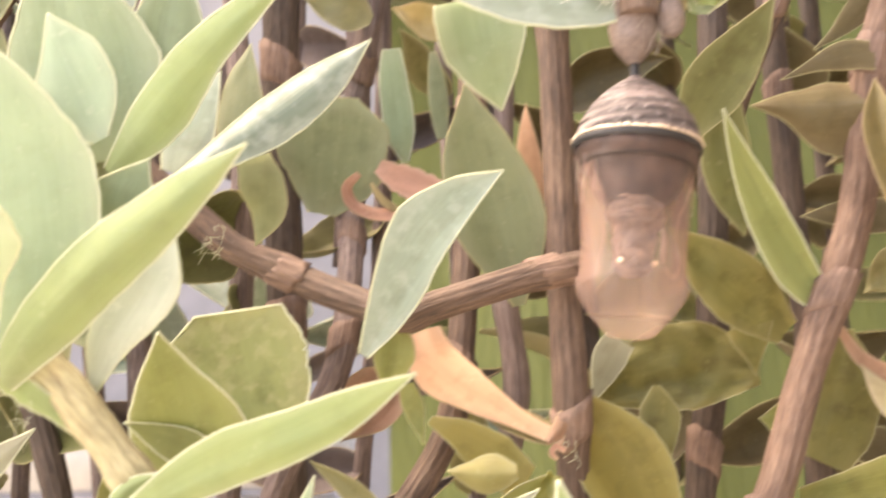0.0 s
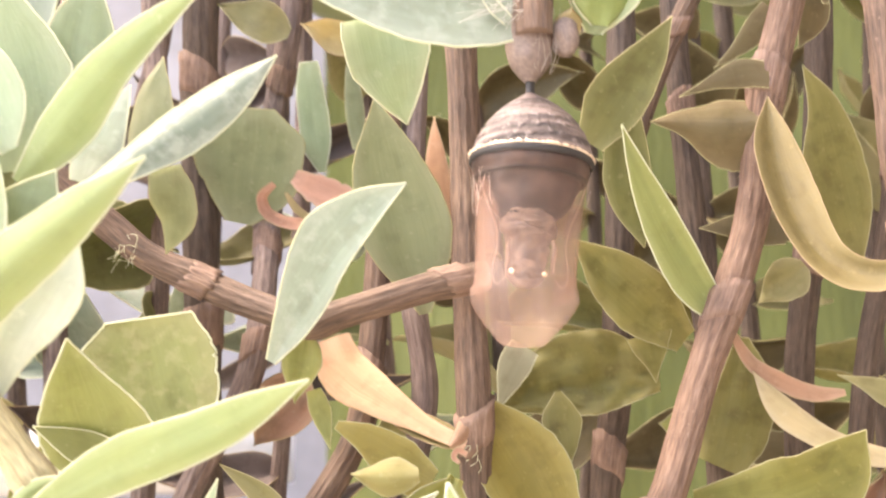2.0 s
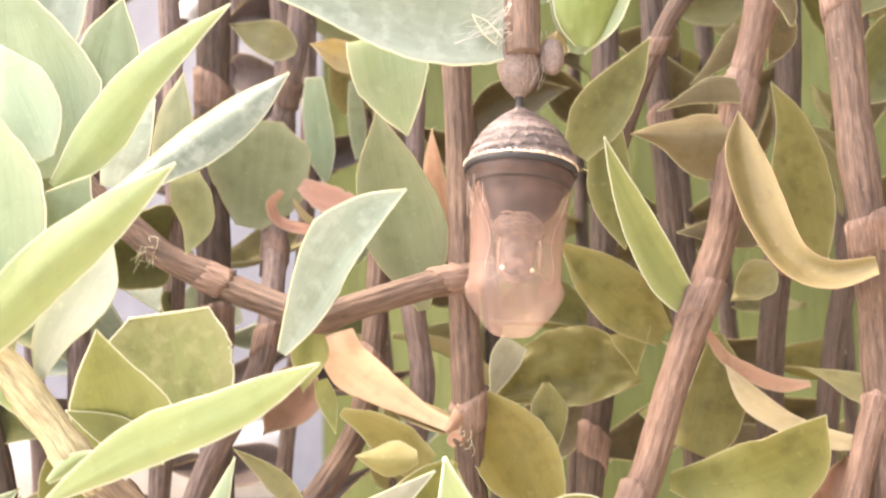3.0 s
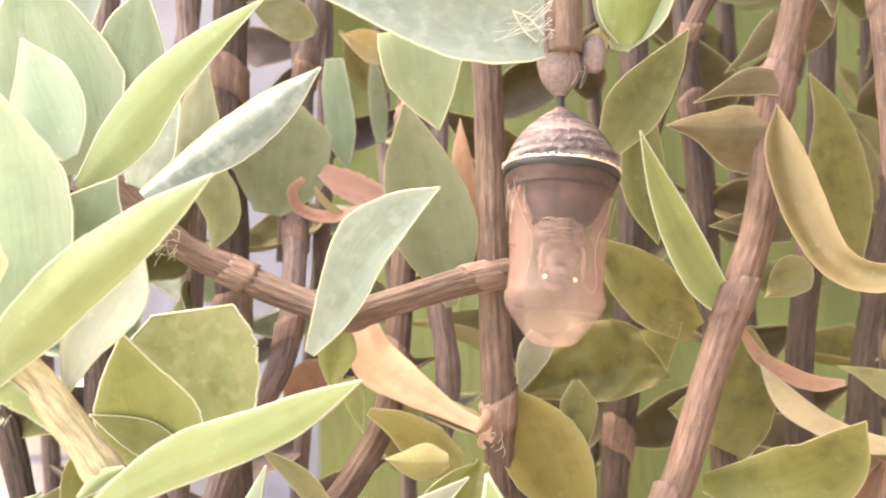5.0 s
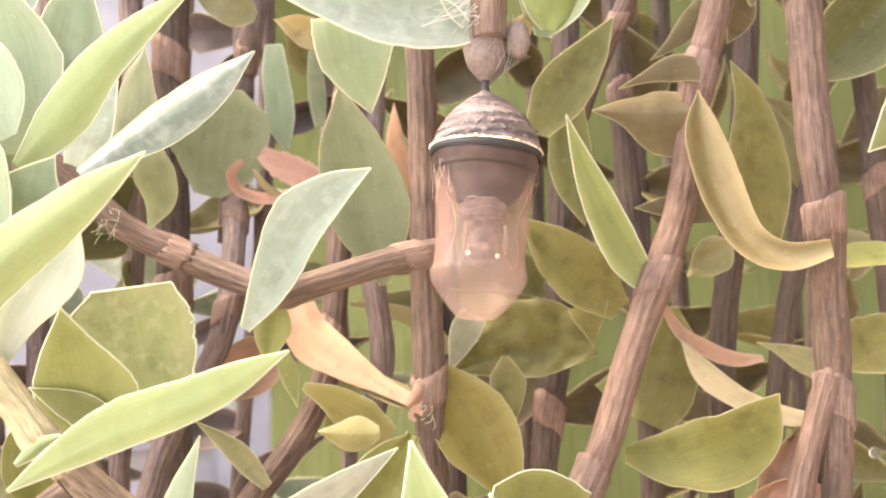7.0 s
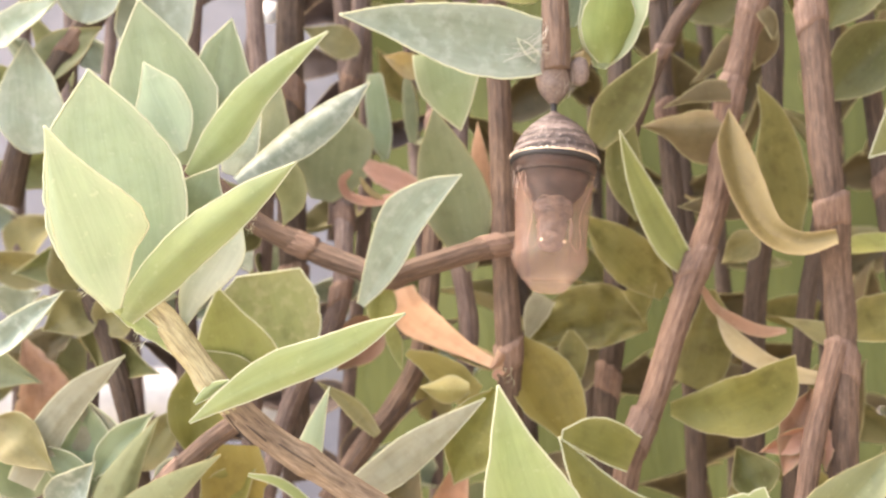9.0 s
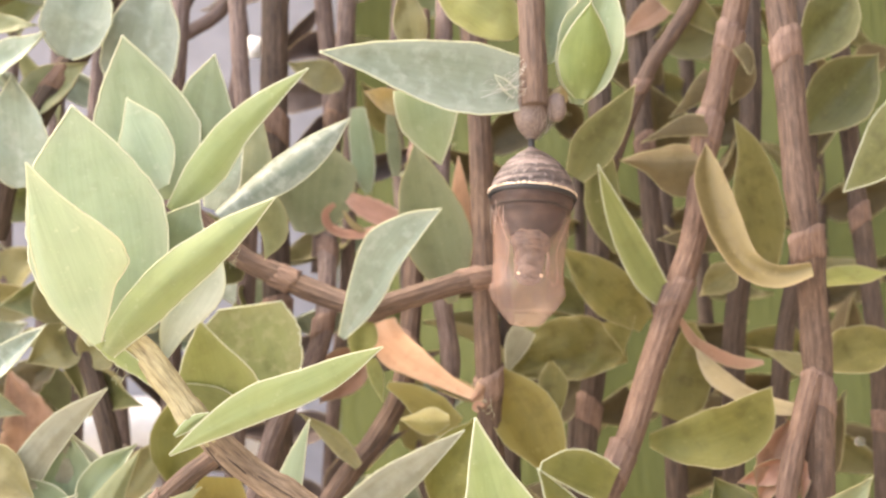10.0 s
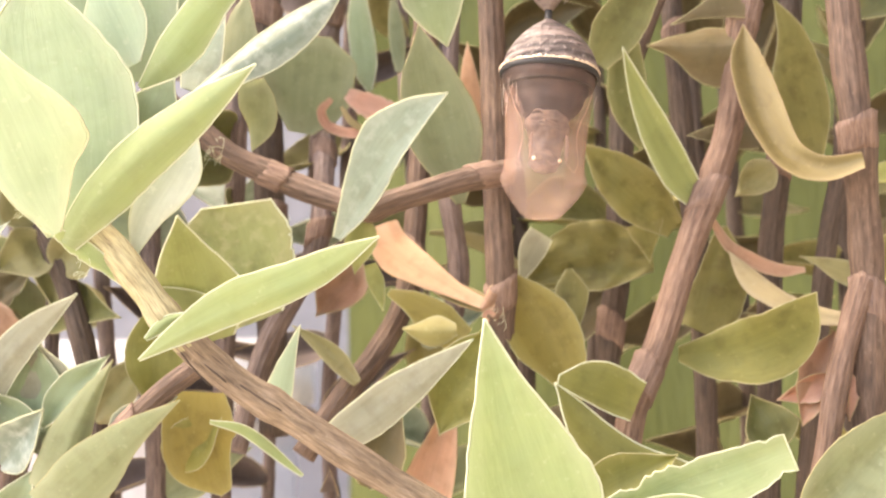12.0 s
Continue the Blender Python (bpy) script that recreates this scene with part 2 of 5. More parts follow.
def thing(name, at, label, category, group=""):
    e = new(name)
    e.location = at
    e.empty_display_size = 0.005
    return tagged(e, label, category, group)


def spline(points, steps):
    """Catmull-Rom through the points."""
    p = [points[0] * 2 - points[1], *points, points[-1] * 2 - points[-2]]
    out = []
    for i in range(1, len(p) - 2):
        for k in range(steps):
            t = k / steps
            out.append(0.5 * (2 * p[i] + (p[i + 1] - p[i - 1]) * t + (2 * p[i - 1] - 5 * p[i] + 4 * p[i + 1] - p[i + 2]) * t * t
                              + (3 * p[i] - p[i - 1] - 3 * p[i + 1] + p[i + 2]) * t ** 3))
    return [*out, p[-2].copy()]


def tube(line, radius, sides=16, ribs=0, rib=0.0, closed=True):
    """A tube along the line; radius is a number or a function of (share of length, index)."""
    bm = bmesh.new()
    uvl = bm.loops.layers.uv.new("UVMap")
    n = len(line)
    run = [0.0]
    for a, b in zip(line, line[1:]):
        run.append(run[-1] + (b - a).length)
    side = Vector((1, 0.13, 0.07))
    rings = []
    for i, c in enumerate(line):
        ahead = (line[min(i + 1, n - 1)] - line[max(i - 1, 0)]).normalized()
        side = (side - ahead * side.dot(ahead)).normalized()
        other = ahead.cross(side)
        r = radius(run[i] / run[-1], i) if callable(radius) else radius
        ring = []
        for k in range(sides):
            a = 2 * math.pi * k / sides
            q = r * (1 + rib * math.cos(ribs * a))
            ring.append(bm.verts.new(c + (side * math.cos(a) + other * math.sin(a)) * q))
        rings.append(ring)
    for i in range(n - 1):
        for k in range(sides):
            f = bm.faces.new((rings[i][k], rings[i][(k + 1) % sides], rings[i + 1][(k + 1) % sides], rings[i + 1][k]))
            for lp, (u, v) in zip(f.loops, ((k, i), (k + 1, i), (k + 1, i + 1), (k, i + 1))):
                lp[uvl].uv = (u / sides, run[v] / MM)
    if closed:
        bm.faces.new(rings[0][::-1])
        bm.faces.new(rings[-1])
    return bm


def stem(shoot, points, radius, skin="brown", nodes=(), taper=0.0, name="stem", steps=10, knob=1.1, sheaths=True):
    """A ribbed stem through points (mm), with swollen, sheathed nodes at shares of its length."""
    base = shoot.location
    line = [p - base for p in spline([place(*q) for q in points], steps)]
    run = [0.0]
    for a, b in zip(line, line[1:]):
        run.append(run[-1] + (b - a).length)
    seed = random.random() * 50

    def width(s, i):
        r = radius * MM * (1 - taper * s) * (1 + 0.10 * noise.noise(Vector((seed, s * run[-1] / MM * 0.16, 0))))
        for at in nodes:
            r *= 1 + (knob - 1) * math.exp(-((s - at) * run[-1] / (radius * MM * 0.7)) ** 2)
        return r
    ob = part(name, tube(line, width, 44, 11, 0.038), BARK[skin], shoot)
    for at in nodes if sheaths else ():
        d = at * run[-1]
        j = max(1, next((i for i, v in enumerate(run) if v >= d), len(run) - 1))
        ahead = (line[j] - line[j - 1]).normalized()
        c = line[j - 1].lerp(line[j], (d - run[j - 1]) / max(1e-9, run[j] - run[j - 1]))
        r = width(at, 0)
        collar = [c + ahead * r * k for k in (-0.5, -0.1, 0.5, 1.0, 1.5)]
        ring = tube(collar, lambda s, i, r=r: r * (1.0, 1.06, 1.05, 1.05, 1.1)[i], 44, 11, 0.045)
        lean = Vector((random.uniform(-1, 1), random.uniform(-1, 0.2), random.uniform(-1, 1)))
        lean = (lean - ahead * lean.dot(ahead)).normalized() * 0.55
        for v in ring.verts:
            q = v.co - c
            v.co += ahead * (q.dot(lean) + 0.25 * r * noise.noise(q * 700))
        part("node", ring, SHEATH, shoot, "papery pinkish node sheath")
    return ob


def leaf(shoot, base, tip, width, face=0.0, cup=0.25, bow=0.0, skin="green", peak=0.36, sweep=0.0, name="leaf", thick=0.55, twist=0.0, blunt=0.0, keel=0.0, wave=0.0, slim=1.35, ragged=0.0, cut=0.0, foot=0.0, label=""):
    """A fleshy pointed leaf. base and tip in mm; width in mm; face: turn of its upper side about its length, 0 towards the viewer's side;
    cup: how far the margins rise on both sides of the keel; bow: how far the middle stands out (mm); sweep and wave: sideways curves (mm)."""
    a, b = place(*base), place(*tip)
    along = (b - a).normalized()
    size = (b - a).length
    out = Vector((0, -1, 0))
    out = (out - along * out.dot(along)).normalized()
    out = Matrix.Rotation(radians(face), 3, along) @ out
    right = along.cross(out)
    m = Matrix((right, along, out)).transposed().to_4x4()
    m.translation = a - shoot.location
    cup *= 1.5
    seed = random.random() * 90
    rise, fall = peak / (1 - peak) * slim, slim

    def half(s):
        s = min(max(s, 0.0), 1.0)
        g = ((s + 0.02) ** rise) * ((1 - s) ** fall)
        top = ((peak + 0.02) ** rise) * ((1 - peak) ** fall)
        g = g / top
        if blunt:
            g = g * (1 - blunt) + blunt * math.sqrt(max(0.0, 1 - (2 * s - 1) ** 2)) * (1 - s ** 5)
        if cut and s > peak:
            g = max(g, cut)
        if foot and s < peak:
            g = max(g, foot)
        return max(width * MM / 2 * g, 0.00004 + 0.0009 * max(0, 0.06 - s) / 0.06)

    def spot(s, u):
        h = half(s)
        h *= 1 + 0.07 * noise.noise(Vector((seed, s * 5, 2 * (u > 0)))) + 0.03 * noise.noise(Vector((seed, s * 19, 2 * (u > 0)))) - ragged * max(0, noise.noise(Vector((seed + 7, s * 9, 2 * (u > 0)))))
        curl = 4 * s * (1 - s)
        lift = bow * MM * curl + cup * h * (abs(u - keel) ** 1.25) + 0.85 * MM * noise.noise(Vector((u * 1.3, s * 3.4, seed))) * min(1, width / 9)
        x = u * h * (1 - 0.12 * min(1.5, abs(cup)) * abs(u))
        if twist:
            w = radians(twist) * (s - 0.3)
            x, lift = x * math.cos(w) - lift * math.sin(w), x * math.sin(w) + lift * math.cos(w)
        return Vector((x + sweep * MM * curl + wave * MM * math.sin(2 * math.pi * s), size * s, lift))
    rows, cols = 22, 12
    bm = bmesh.new()
    uvl = bm.loops.layers.uv.new("UVMap")
    upper, lower, where = [], [], {}
    for i in range(rows + 1):
        s = i / rows
        up_row, low_row = [], []
        for k in range(cols + 1):
            u = -math.cos(math.pi * k / cols)
            p = spot(s, u)
            t = thick * MM * (1 - u * u) ** 0.5 * (0.35 + 0.65 * math.sin(math.pi * min(1, s * 0.9 + 0.1)))
            v = bm.verts.new(p + Vector((0, 0, t * 0.25)))
            up_row.append(v)
            low_row.append(v if k in (0, cols) else bm.verts.new(p - Vector((0, 0, t * 0.75 + 0.00002))))
            where[v] = where[low_row[-1]] = (u * 0.5 + 0.5, s)
        upper.append(up_row)
        lower.append(low_row)
    for i in range(rows):
        for k in range(cols):
            bm.faces.new((upper[i][k], upper[i][k + 1], upper[i + 1][k + 1], upper[i + 1][k]))
            bm.faces.new((lower[i][k], lower[i + 1][k], lower[i + 1][k + 1], lower[i][k + 1]))
    for f in bm.faces:
        for lp in f.loops:
            lp[uvl].uv = where[lp.vert]
    ob = part(name, bm, SKIN[skin], shoot, label, m)
    edge = [spot(i / 44, -1) for i in range(0, 45)] + [spot(i / 44, 1) for i in range(43, -1, -1)]
    rim = RIM_OF[skin]
    part("leaf_margin", tube(edge, (0.11 if rim == "light" else 0.085) * MM * min(1.3, 0.6 + width / 20), 6), RIM[rim], ob, "thin pale margin of the leaf")
    return ob


def blade(shoot, mid, left, right, skin, fold=(0, 0), name="leaf", crinkle=0.5, ragged=0.0, rim="", thick=0.5, label=""):
    """A fleshy leaf along a bent midrib. mid: points (mm) from the base to the tip; left, right: half widths (mm) at even shares of its length;
    fold: degrees by which each half turns up from the midrib towards the viewer's side."""
    base = shoot.location
    line = [p - place(*mid[0]) for p in spline([place(*q) for q in mid], 8)]
    run = [0.0]
    for a, b in zip(line, line[1:]):
        run.append(run[-1] + (b - a).length)
    seed = random.random() * 90
    halves = [[v.x * MM for v in spline([Vector((w, 0, 0)) for w in ws], 12)] for ws in (left, right)]
    along = (line[-1] - line[0]).normalized()
    out = Vector((0, -1, 0))
    out = (out - along * out.dot(along)).normalized()
    m = Matrix((along.cross(out), along, out)).transposed().to_4x4()
    back = m.inverted()
    m.translation = place(*mid[0]) - base

    def on(table, s):
        q = min(max(s, 0.0), 1.0) * (len(table) - 1)
        i = min(int(q), len(table) - 2)
        return table[i] + (table[i + 1] - table[i]) * (q - i)

    def midrib(s):
        d = min(max(s, 0.0), 1.0) * run[-1]
        i = max(1, next((k for k, v in enumerate(run) if v >= d), len(run) - 1))
        return line[i - 1].lerp(line[i], (d - run[i - 1]) / max(1e-9, run[i] - run[i - 1]))

    def spot(s, u):
        c, way = midrib(s), (midrib(s + 0.02) - midrib(s - 0.02)).normalized()
        o = Vector((0, -1, 0))
        o = (o - way * o.dot(way)).normalized()
        side = way.cross(o)
        k = 1 if u > 0 else 0
        h = max(on(halves[k], s), 0.00005)
        h *= 1 + 0.05 * noise.noise(Vector((seed, s * 6, 3 * k))) + 0.03 * noise.noise(Vector((seed, s * 21, 3 * k))) - ragged * max(0, noise.noise(Vector((seed + 7, s * 11, 3 * k))) + 0.4 * noise.noise(Vector((seed + 3, s * 37, 3 * k))))
        turn = radians(fold[k]) * min(1.0, 0.3 + abs(u))
        x, lift = u * h, abs(u) * h * math.tan(turn)
        ripple = noise.noise(Vector((u * 1.2, s * 3.1, seed))) * 0.5 + noise.noise(Vector((u * 2.6, s * 7.5, seed + 5))) * 0.3 * crinkle
        return back @ (c + side * x + o * (lift + crinkle * MM * ripple * min(1.0, h / (3 * MM))))
    rows, cols = 28, 14
    bm = bmesh.new()
    uvl = bm.loops.layers.uv.new("UVMap")
    upper, lower, where = [], [], {}
    for i in range(rows + 1):
        s = i / rows
        up_row, low_row = [], []
        for k in range(cols + 1):
            u = -math.cos(math.pi * k / cols)
            u = math.copysign(abs(u) ** 1.2, u)
            p = spot(s, u)
            t = thick * MM * max(0.0, 1 - u * u) ** 0.5 * (0.35 + 0.65 * math.sin(math.pi * min(1, s * 0.9 + 0.1)))
            v = bm.verts.new(p + Vector((0, 0, t * 0.25)))
            up_row.append(v)
            low_row.append(v if k in (0, cols) else bm.verts.new(p - Vector((0, 0, t * 0.75 + 0.00002))))
            where[v] = where[low_row[-1]] = (u * 0.5 + 0.5, s)
        upper.append(up_row)
        lower.append(low_row)
    for i in range(rows):
        for k in range(cols):
            bm.faces.new((upper[i][k], upper[i][k + 1], upper[i + 1][k + 1], upper[i + 1][k]))
            bm.faces.new((lower[i][k], lower[i + 1][k], lower[i + 1][k + 1], lower[i][k + 1]))
    for f in bm.faces:
        for lp in f.loops:
            lp[uvl].uv = where[lp.vert]
    ob = part(name, bm, SKIN[skin], shoot, label, m)
    edge = [spot(i / 44, -1) for i in range(0, 45)] + [spot(i / 44, 1) for i in range(44, -1, -1)]
    edge = [p for p, q in zip(edge, [None, *edge]) if q is None or (p - q).length > 0.00003]
    rim = rim or RIM_OF[skin]
    wide = (max(left) + max(right)) if len(left) else 6
    part("leaf_margin", tube(edge, (0.115 if rim == "light" else 0.07) * MM * min(1.3, 0.6 + wide / 20), 6), RIM[rim], ob, "thin pale margin of the leaf")
    return ob


def fibres(shoot, at, count, size, spread, way=(0, 0, -1), skin=None):
    """A tuft of fine dry fibres at a node, joined into one piece."""
    bm = bmesh.new()
    c = place(*at) - shoot.location
    for k in range(count):
        a = c + Vector([random.uniform(-spread, spread) * MM for _ in range(3)])
        d = (Vector(way) + Vector([random.uniform(-0.9, 0.9) for _ in range(3)])).normalized()
        q = random.uniform(0.5, 1.0) * size * MM
        bend = Vector([random.uniform(-0.2, 0.2) * size * MM for _ in range(3)])
        one = tube(spline([a, a + d * q * 0.5 + bend, a + d * q], 3), 0.03 * MM, 4)
        me = bpy.data.meshes.new("tmp")
        one.to_mesh(me)
        one.free()
        bm.from_mesh(me)
        bpy.data.meshes.remove(me)
    return tagged(part("fibres", bm, skin or RIM["light"], shoot, "fine pale dry fibres"), kind="stuff")


# ---- ground, wall and green screen behind the plant ----
def sheet(name, corners, material, label, kind="structure", cuts=24, rough=0.0):
    bm = bmesh.new()
    grid = []
    a, b, c, d = [Vector(q) for q in corners]
    for i in range(cuts + 1):
        row = []
        for k in range(cuts + 1):
            p = a.lerp(b, k / cuts).lerp(d.lerp(c, k / cuts), i / cuts)
            p = p + (b - a).cross(d - a).normalized() * rough * noise.noise(p * 9)
            row.append(bm.verts.new(p))
        grid.append(row)
    for i in range(cuts):
        for k in range(cuts):
            bm.faces.new((grid[i][k], grid[i][k + 1], grid[i + 1][k + 1], grid[i + 1][k]))
    ob = part(name, bm, material, None, label)
    return tagged(ob, kind=kind)


def rough_surface(name, a, b, scale, bump, rough=0.85, stretch=(1, 1, 1)):
    m, n, l, s = shader(name)
    tc = n.new("ShaderNodeTexCoord")
    big, fine = grain(n, l, tc.outputs["Object"], scale, 4, stretch), grain(n, l, tc.outputs["Object"], scale * 14, 5, stretch)
    col = mixed(n, l, "MULTIPLY", 0.5, ramp(n, l, big, [(0.3, a), (0.7, b)]), ramp(n, l, fine, [(0.3, (0.7, 0.7, 0.7)), (0.7, (1.1, 1.1, 1.1))]))
    l.new(col, s.inputs["Base Color"])
    s.inputs["Roughness"].default_value = rough
    relief(n, l, s, fine, 0.5, bump)
    return m


sheet("ground", [(-40, -40, 0), (40, -40, 0), (40, 40, 0), (-40, 40, 0)], rough_surface("paving_dust", (0.36, 0.33, 0.28), (0.46, 0.42, 0.36), 3, 0.004), "pale dusty paved ground")
sheet("wall_back", [(-4, 0.9, 0), (4, 0.9, 0), (4, 0.9, 2.4), (-4, 0.9, 2.4)], rough_surface("grey_render", (0.21, 0.20, 0.215), (0.28, 0.27, 0.285), 4, 0.003), "pale grey rendered garden wall")


# rippled green sheet standing in for the undefined green behind the right side
sheet("hedge_bank", [(-0.03, 0.42, 0), (0.34, 0.42, 0), (0.34, 0.48, 2.2), (-0.03, 0.48, 2.2)], rough_surface("soft_green", (0.060, 0.073, 0.016), (0.089, 0.103, 0.022), 9, 0.004, 0.8, (3, 1, 0.5)), "soft green backdrop sheet behind the plant", cuts=60, rough=0.03)

# out of view, added to cut the skylight that reaches the right side
sheet("wall_side", [(0.3, 0.42, 0), (0.3, -1.6, 0), (0.3, -1.6, 2.6), (0.3, 0.42, 2.6)], rough_surface("blocker_render", (0.2, 0.19, 0.17), (0.27, 0.25, 0.22), 4, 0.003), "unseen plain wall that blocks skylight from the right")


# pale ledge, made long and white to imitate bright gaps between leaves
ledge = bmesh.new()
bmesh.ops.create_cube(ledge, size=1.0, matrix=Matrix.Translation((-0.40, 0.56, LIFT - 0.002)) @ Matrix.Diagonal((0.70, 0.07, 0.036, 1)))
bmesh.ops.bevel(ledge, geom=ledge.edges[:], offset=0.005, segments=2, affect="EDGES")
tagged(part("wall_ledge", ledge, rough_surface("bright_gap_white", (0.55, 0.54, 0.53), (0.68, 0.67, 0.66), 12, 0.001), None, "pale ledge, whitened to stand in for bright gaps"), kind="structure")
# panel below it carries the same background brightness in its colour
foot = bmesh.new()
bmesh.ops.create_cube(foot, size=1.0, matrix=Matrix.Translation((-0.40, 0.57, (LIFT - 0.024) / 2)) @ Matrix.Diagonal((0.68, 0.04, LIFT - 0.024, 1)))
tagged(part("wall_low", foot, rough_surface("bright_gap_pale", (0.40, 0.385, 0.40), (0.55, 0.53, 0.55), 9, 0.002), None, "pale panel under the ledge, coloured for bright gaps"), kind="structure")


# ---- the plant ----

shoot = thing("succulent_shoot", place(-3.1, 10.6, -60.9), "pale yellow-green rosette shoot with pointed succulent leaves", "plant shoot", "trailing shoots")
stem(shoot, [(-3.1, 10.6, -60.9), (-11.1, 7.8, -55.2), (-23.5, 3.6, -47.3), (-32.5, 0.8, -41.3), (-37.3, -0.7, -38.3), (-41.7, -2.2, -34.8), (-45.6, -3.7, -30.9)], 1.82, "grey", (0.72,), taper=-0.05, sheaths=False)
stem(shoot, [(-41.7, -2.2, -34.8), (-45.6, -3.7, -30.9), (-48.5, -4.3, -26.9), (-51.8, -4.9, -22.8), (-54.5, -4.4, -19.2), (-55.2, 2.5, -10.9), (-51.8, 10.5, -2.5)], 1.80, "green", (0.16,), taper=-0.1, knob=1.14, sheaths=False, name='shoot_tip')
fibres(shoot, (-60.6, -10.4, -19.2), 9, 1.4, 1.2, (-0.8, -0.3, -0.5))
fibres(shoot, (-54.2, -7.6, -24.7), 8, 1.3, 1, (-0.5, -0.3, -0.8))
blade(shoot, [(-57.3, -7.1, -21.3), (-58.3, -5.4, -9.0), (-60.9, -4.0, 2.1), (-63.2, -2.7, 12.1)], (1.6, 7.8, 8.6, 6.3, 0.0), (1.8, 7.4, 9.1, 6.1, 0.0), "pale", fold=(10, -10))
blade(shoot, [(-57.4, -10.1, -21.4), (-60.8, -14.8, -15.9), (-62.3, -18.4, -11.4), (-63.2, -22.7, -6.0), (-63.4, -26.0, -1.9)], (0.6, 2.1, 2.2, 1.7, 0.6, 0.0), (0.6, 5.1, 8.9, 9.2, 4.8, 0.0), "bright", fold=(-38, 18))
blade(shoot, [(-50.3, -4.5, -27.0), (-52.6, -5.8, -24.7), (-55.1, -7.1, -22.9), (-57.7, -8.5, -21.0)], (0.1, 0.7, 1.0, 0.6), (0.1, 0.9, 1.2, 0.6), "yellow", ragged=0.35, fold=(-25, 10), name='leaf_base')
blade(shoot, [(-52.4, 9.8, 1.8), (-54.3, 10.3, 10.8), (-56.5, 10.8, 18.7), (-59.0, 11.3, 27.1)], (1.6, 7.7, 5.5, 0.0), (1.6, 7.1, 5.0, 0.0), "pale", fold=(10, -10))
blade(shoot, [(-48.4, 13.3, 6.0), (-47.0, 13.7, 15.2), (-45.6, 14.1, 25.2)], (0.7, 3.7, 4.1, 3.1, 0.0), (0.7, 3.7, 4.3, 2.3, 0.0), "pale", fold=(10, -10))
blade(shoot, [(-51.3, 2.9, 2.1), (-53.5, 2.6, 6.6), (-55.5, 2.3, 10.6), (-56.6, 2.0, 14.6)], (0.9, 4.0, 3.9, 1.5, 0.0), (0.8, 3.4, 4.0, 3.3, 0.0), "bright", fold=(-18, 8))
blade(shoot, [(-50.4, 2.2, -1.2), (-46.2, 0.4, 3.6), (-41.0, -1.8, 9.2), (-36.3, -3.5, 13.0), (-31.0, -5.4, 16.7)], (0.5, 2.1, 2.3, 1.5, 0.0), (1.2, 3.2, 2.3, 1.3, 0.0), "yellow", fold=(-6, -16))
blade(shoot, [(-44.5, 5.9, -0.5), (-42.9, 8.2, 5.2), (-41.0, 10.6, 11.3)], (1.6, 2.7, 1.8, 0.0), (1.2, 2.1, 1.3, 0.0), "blue")
blade(shoot, [(-40.7, 16.6, 3.8), (-39.6, 18.6, 11.3), (-39.0, 20.2, 17.8)], (1.3, 2.2, 2.0, 0.0), (1.7, 2.9, 1.5, 0.0), "sage")
blade(shoot, [(-43.6, 2.3, -2.3), (-39.0, 3.1, 1.3), (-34.3, 3.8, 4.7), (-29.9, 4.5, 8.5), (-25.3, 5.3, 12.8)], (0.8, 1.7, 2.5, 1.9, 0.0), (0.6, 1.9, 2.5, 2.0, 0.0), "white", fold=(-18, -12))
blade(shoot, [(-38.2, 16.4, 3.7), (-36.8, 18.3, -1.1), (-38.2, 19.9, -5.1)], (1.8, 2.3, 1.7, 0.0), (1.7, 2.5, 1.7, 0.0), "sage")
blade(shoot, [(-49.2, 1.1, -7.8), (-47.6, 0.1, -4.4), (-45.9, -0.9, -0.9)], (1.5, 3.2, 3.7, 2.0, 0.0), (1.5, 2.7, 2.6, 1.1, 0.0), "pale")
blade(shoot, [(-50.1, -2.7, -23.0), (-48.0, -4.2, -18.0), (-45.1, -5.6, -13.6), (-42.3, -7.1, -9.0)], (0.2, 1.9, 2.5, 2.1, 0.0), (0.2, 1.5, 2.8, 3.0, 0.0), "silver", fold=(8, 8))
blade(shoot, [(-56.8, -8.0, -22.3), (-52.6, -10.6, -17.3), (-47.5, -13.3, -12.7), (-41.8, -16.0, -9.1), (-34.6, -19.5, -4.6)], (1.6, 2.4, 2.5, 1.8, 0.0), (1.2, 2.9, 3.0, 1.9, 0.0), "yellow", fold=(-12, -26))
blade(shoot, [(-48.1, -5.5, -32.9), (-45.9, -6.0, -31.1), (-43.7, -6.5, -30.1)], (0.2, 0.6, 0.6, 0.1), (0.2, 0.7, 0.6, 0.1), "yellow", name='leaf_base', fold=(-20, -20))
blade(shoot, [(-48.5, -7.1, -35.4), (-42.9, -8.6, -32.1), (-36.4, -10.2, -29.2), (-29.6, -11.9, -26.7), (-21.4, -14.0, -22.6)], (0.1, 1.5, 2.6, 2.4, 1.7, 0.0), (0.1, 1.3, 1.9, 1.9, 1.4, 0.0), "yellow", fold=(12, -24))
# thin dark tubes laid on the stem to draw its grooves
stem(shoot, [(-51.3, -5.8, -22.2), (-50.6, -5.6, -23.6), (-49.6, -5.4, -24.9)], 0.11, "dark", (), steps=5, sheaths=False, name="bark_crack")
stem(shoot, [(-49.3, -5.4, -26.4), (-47.8, -5.1, -28.4), (-46.1, -4.8, -30.2)], 0.11, "dark", (), steps=5, sheaths=False, name="bark_crack")
stem(shoot, [(-48.3, -5.2, -25.5), (-47.0, -4.9, -27.4), (-45.7, -4.7, -29.3)], 0.11, "dark", (), steps=5, sheaths=False, name="bark_crack")
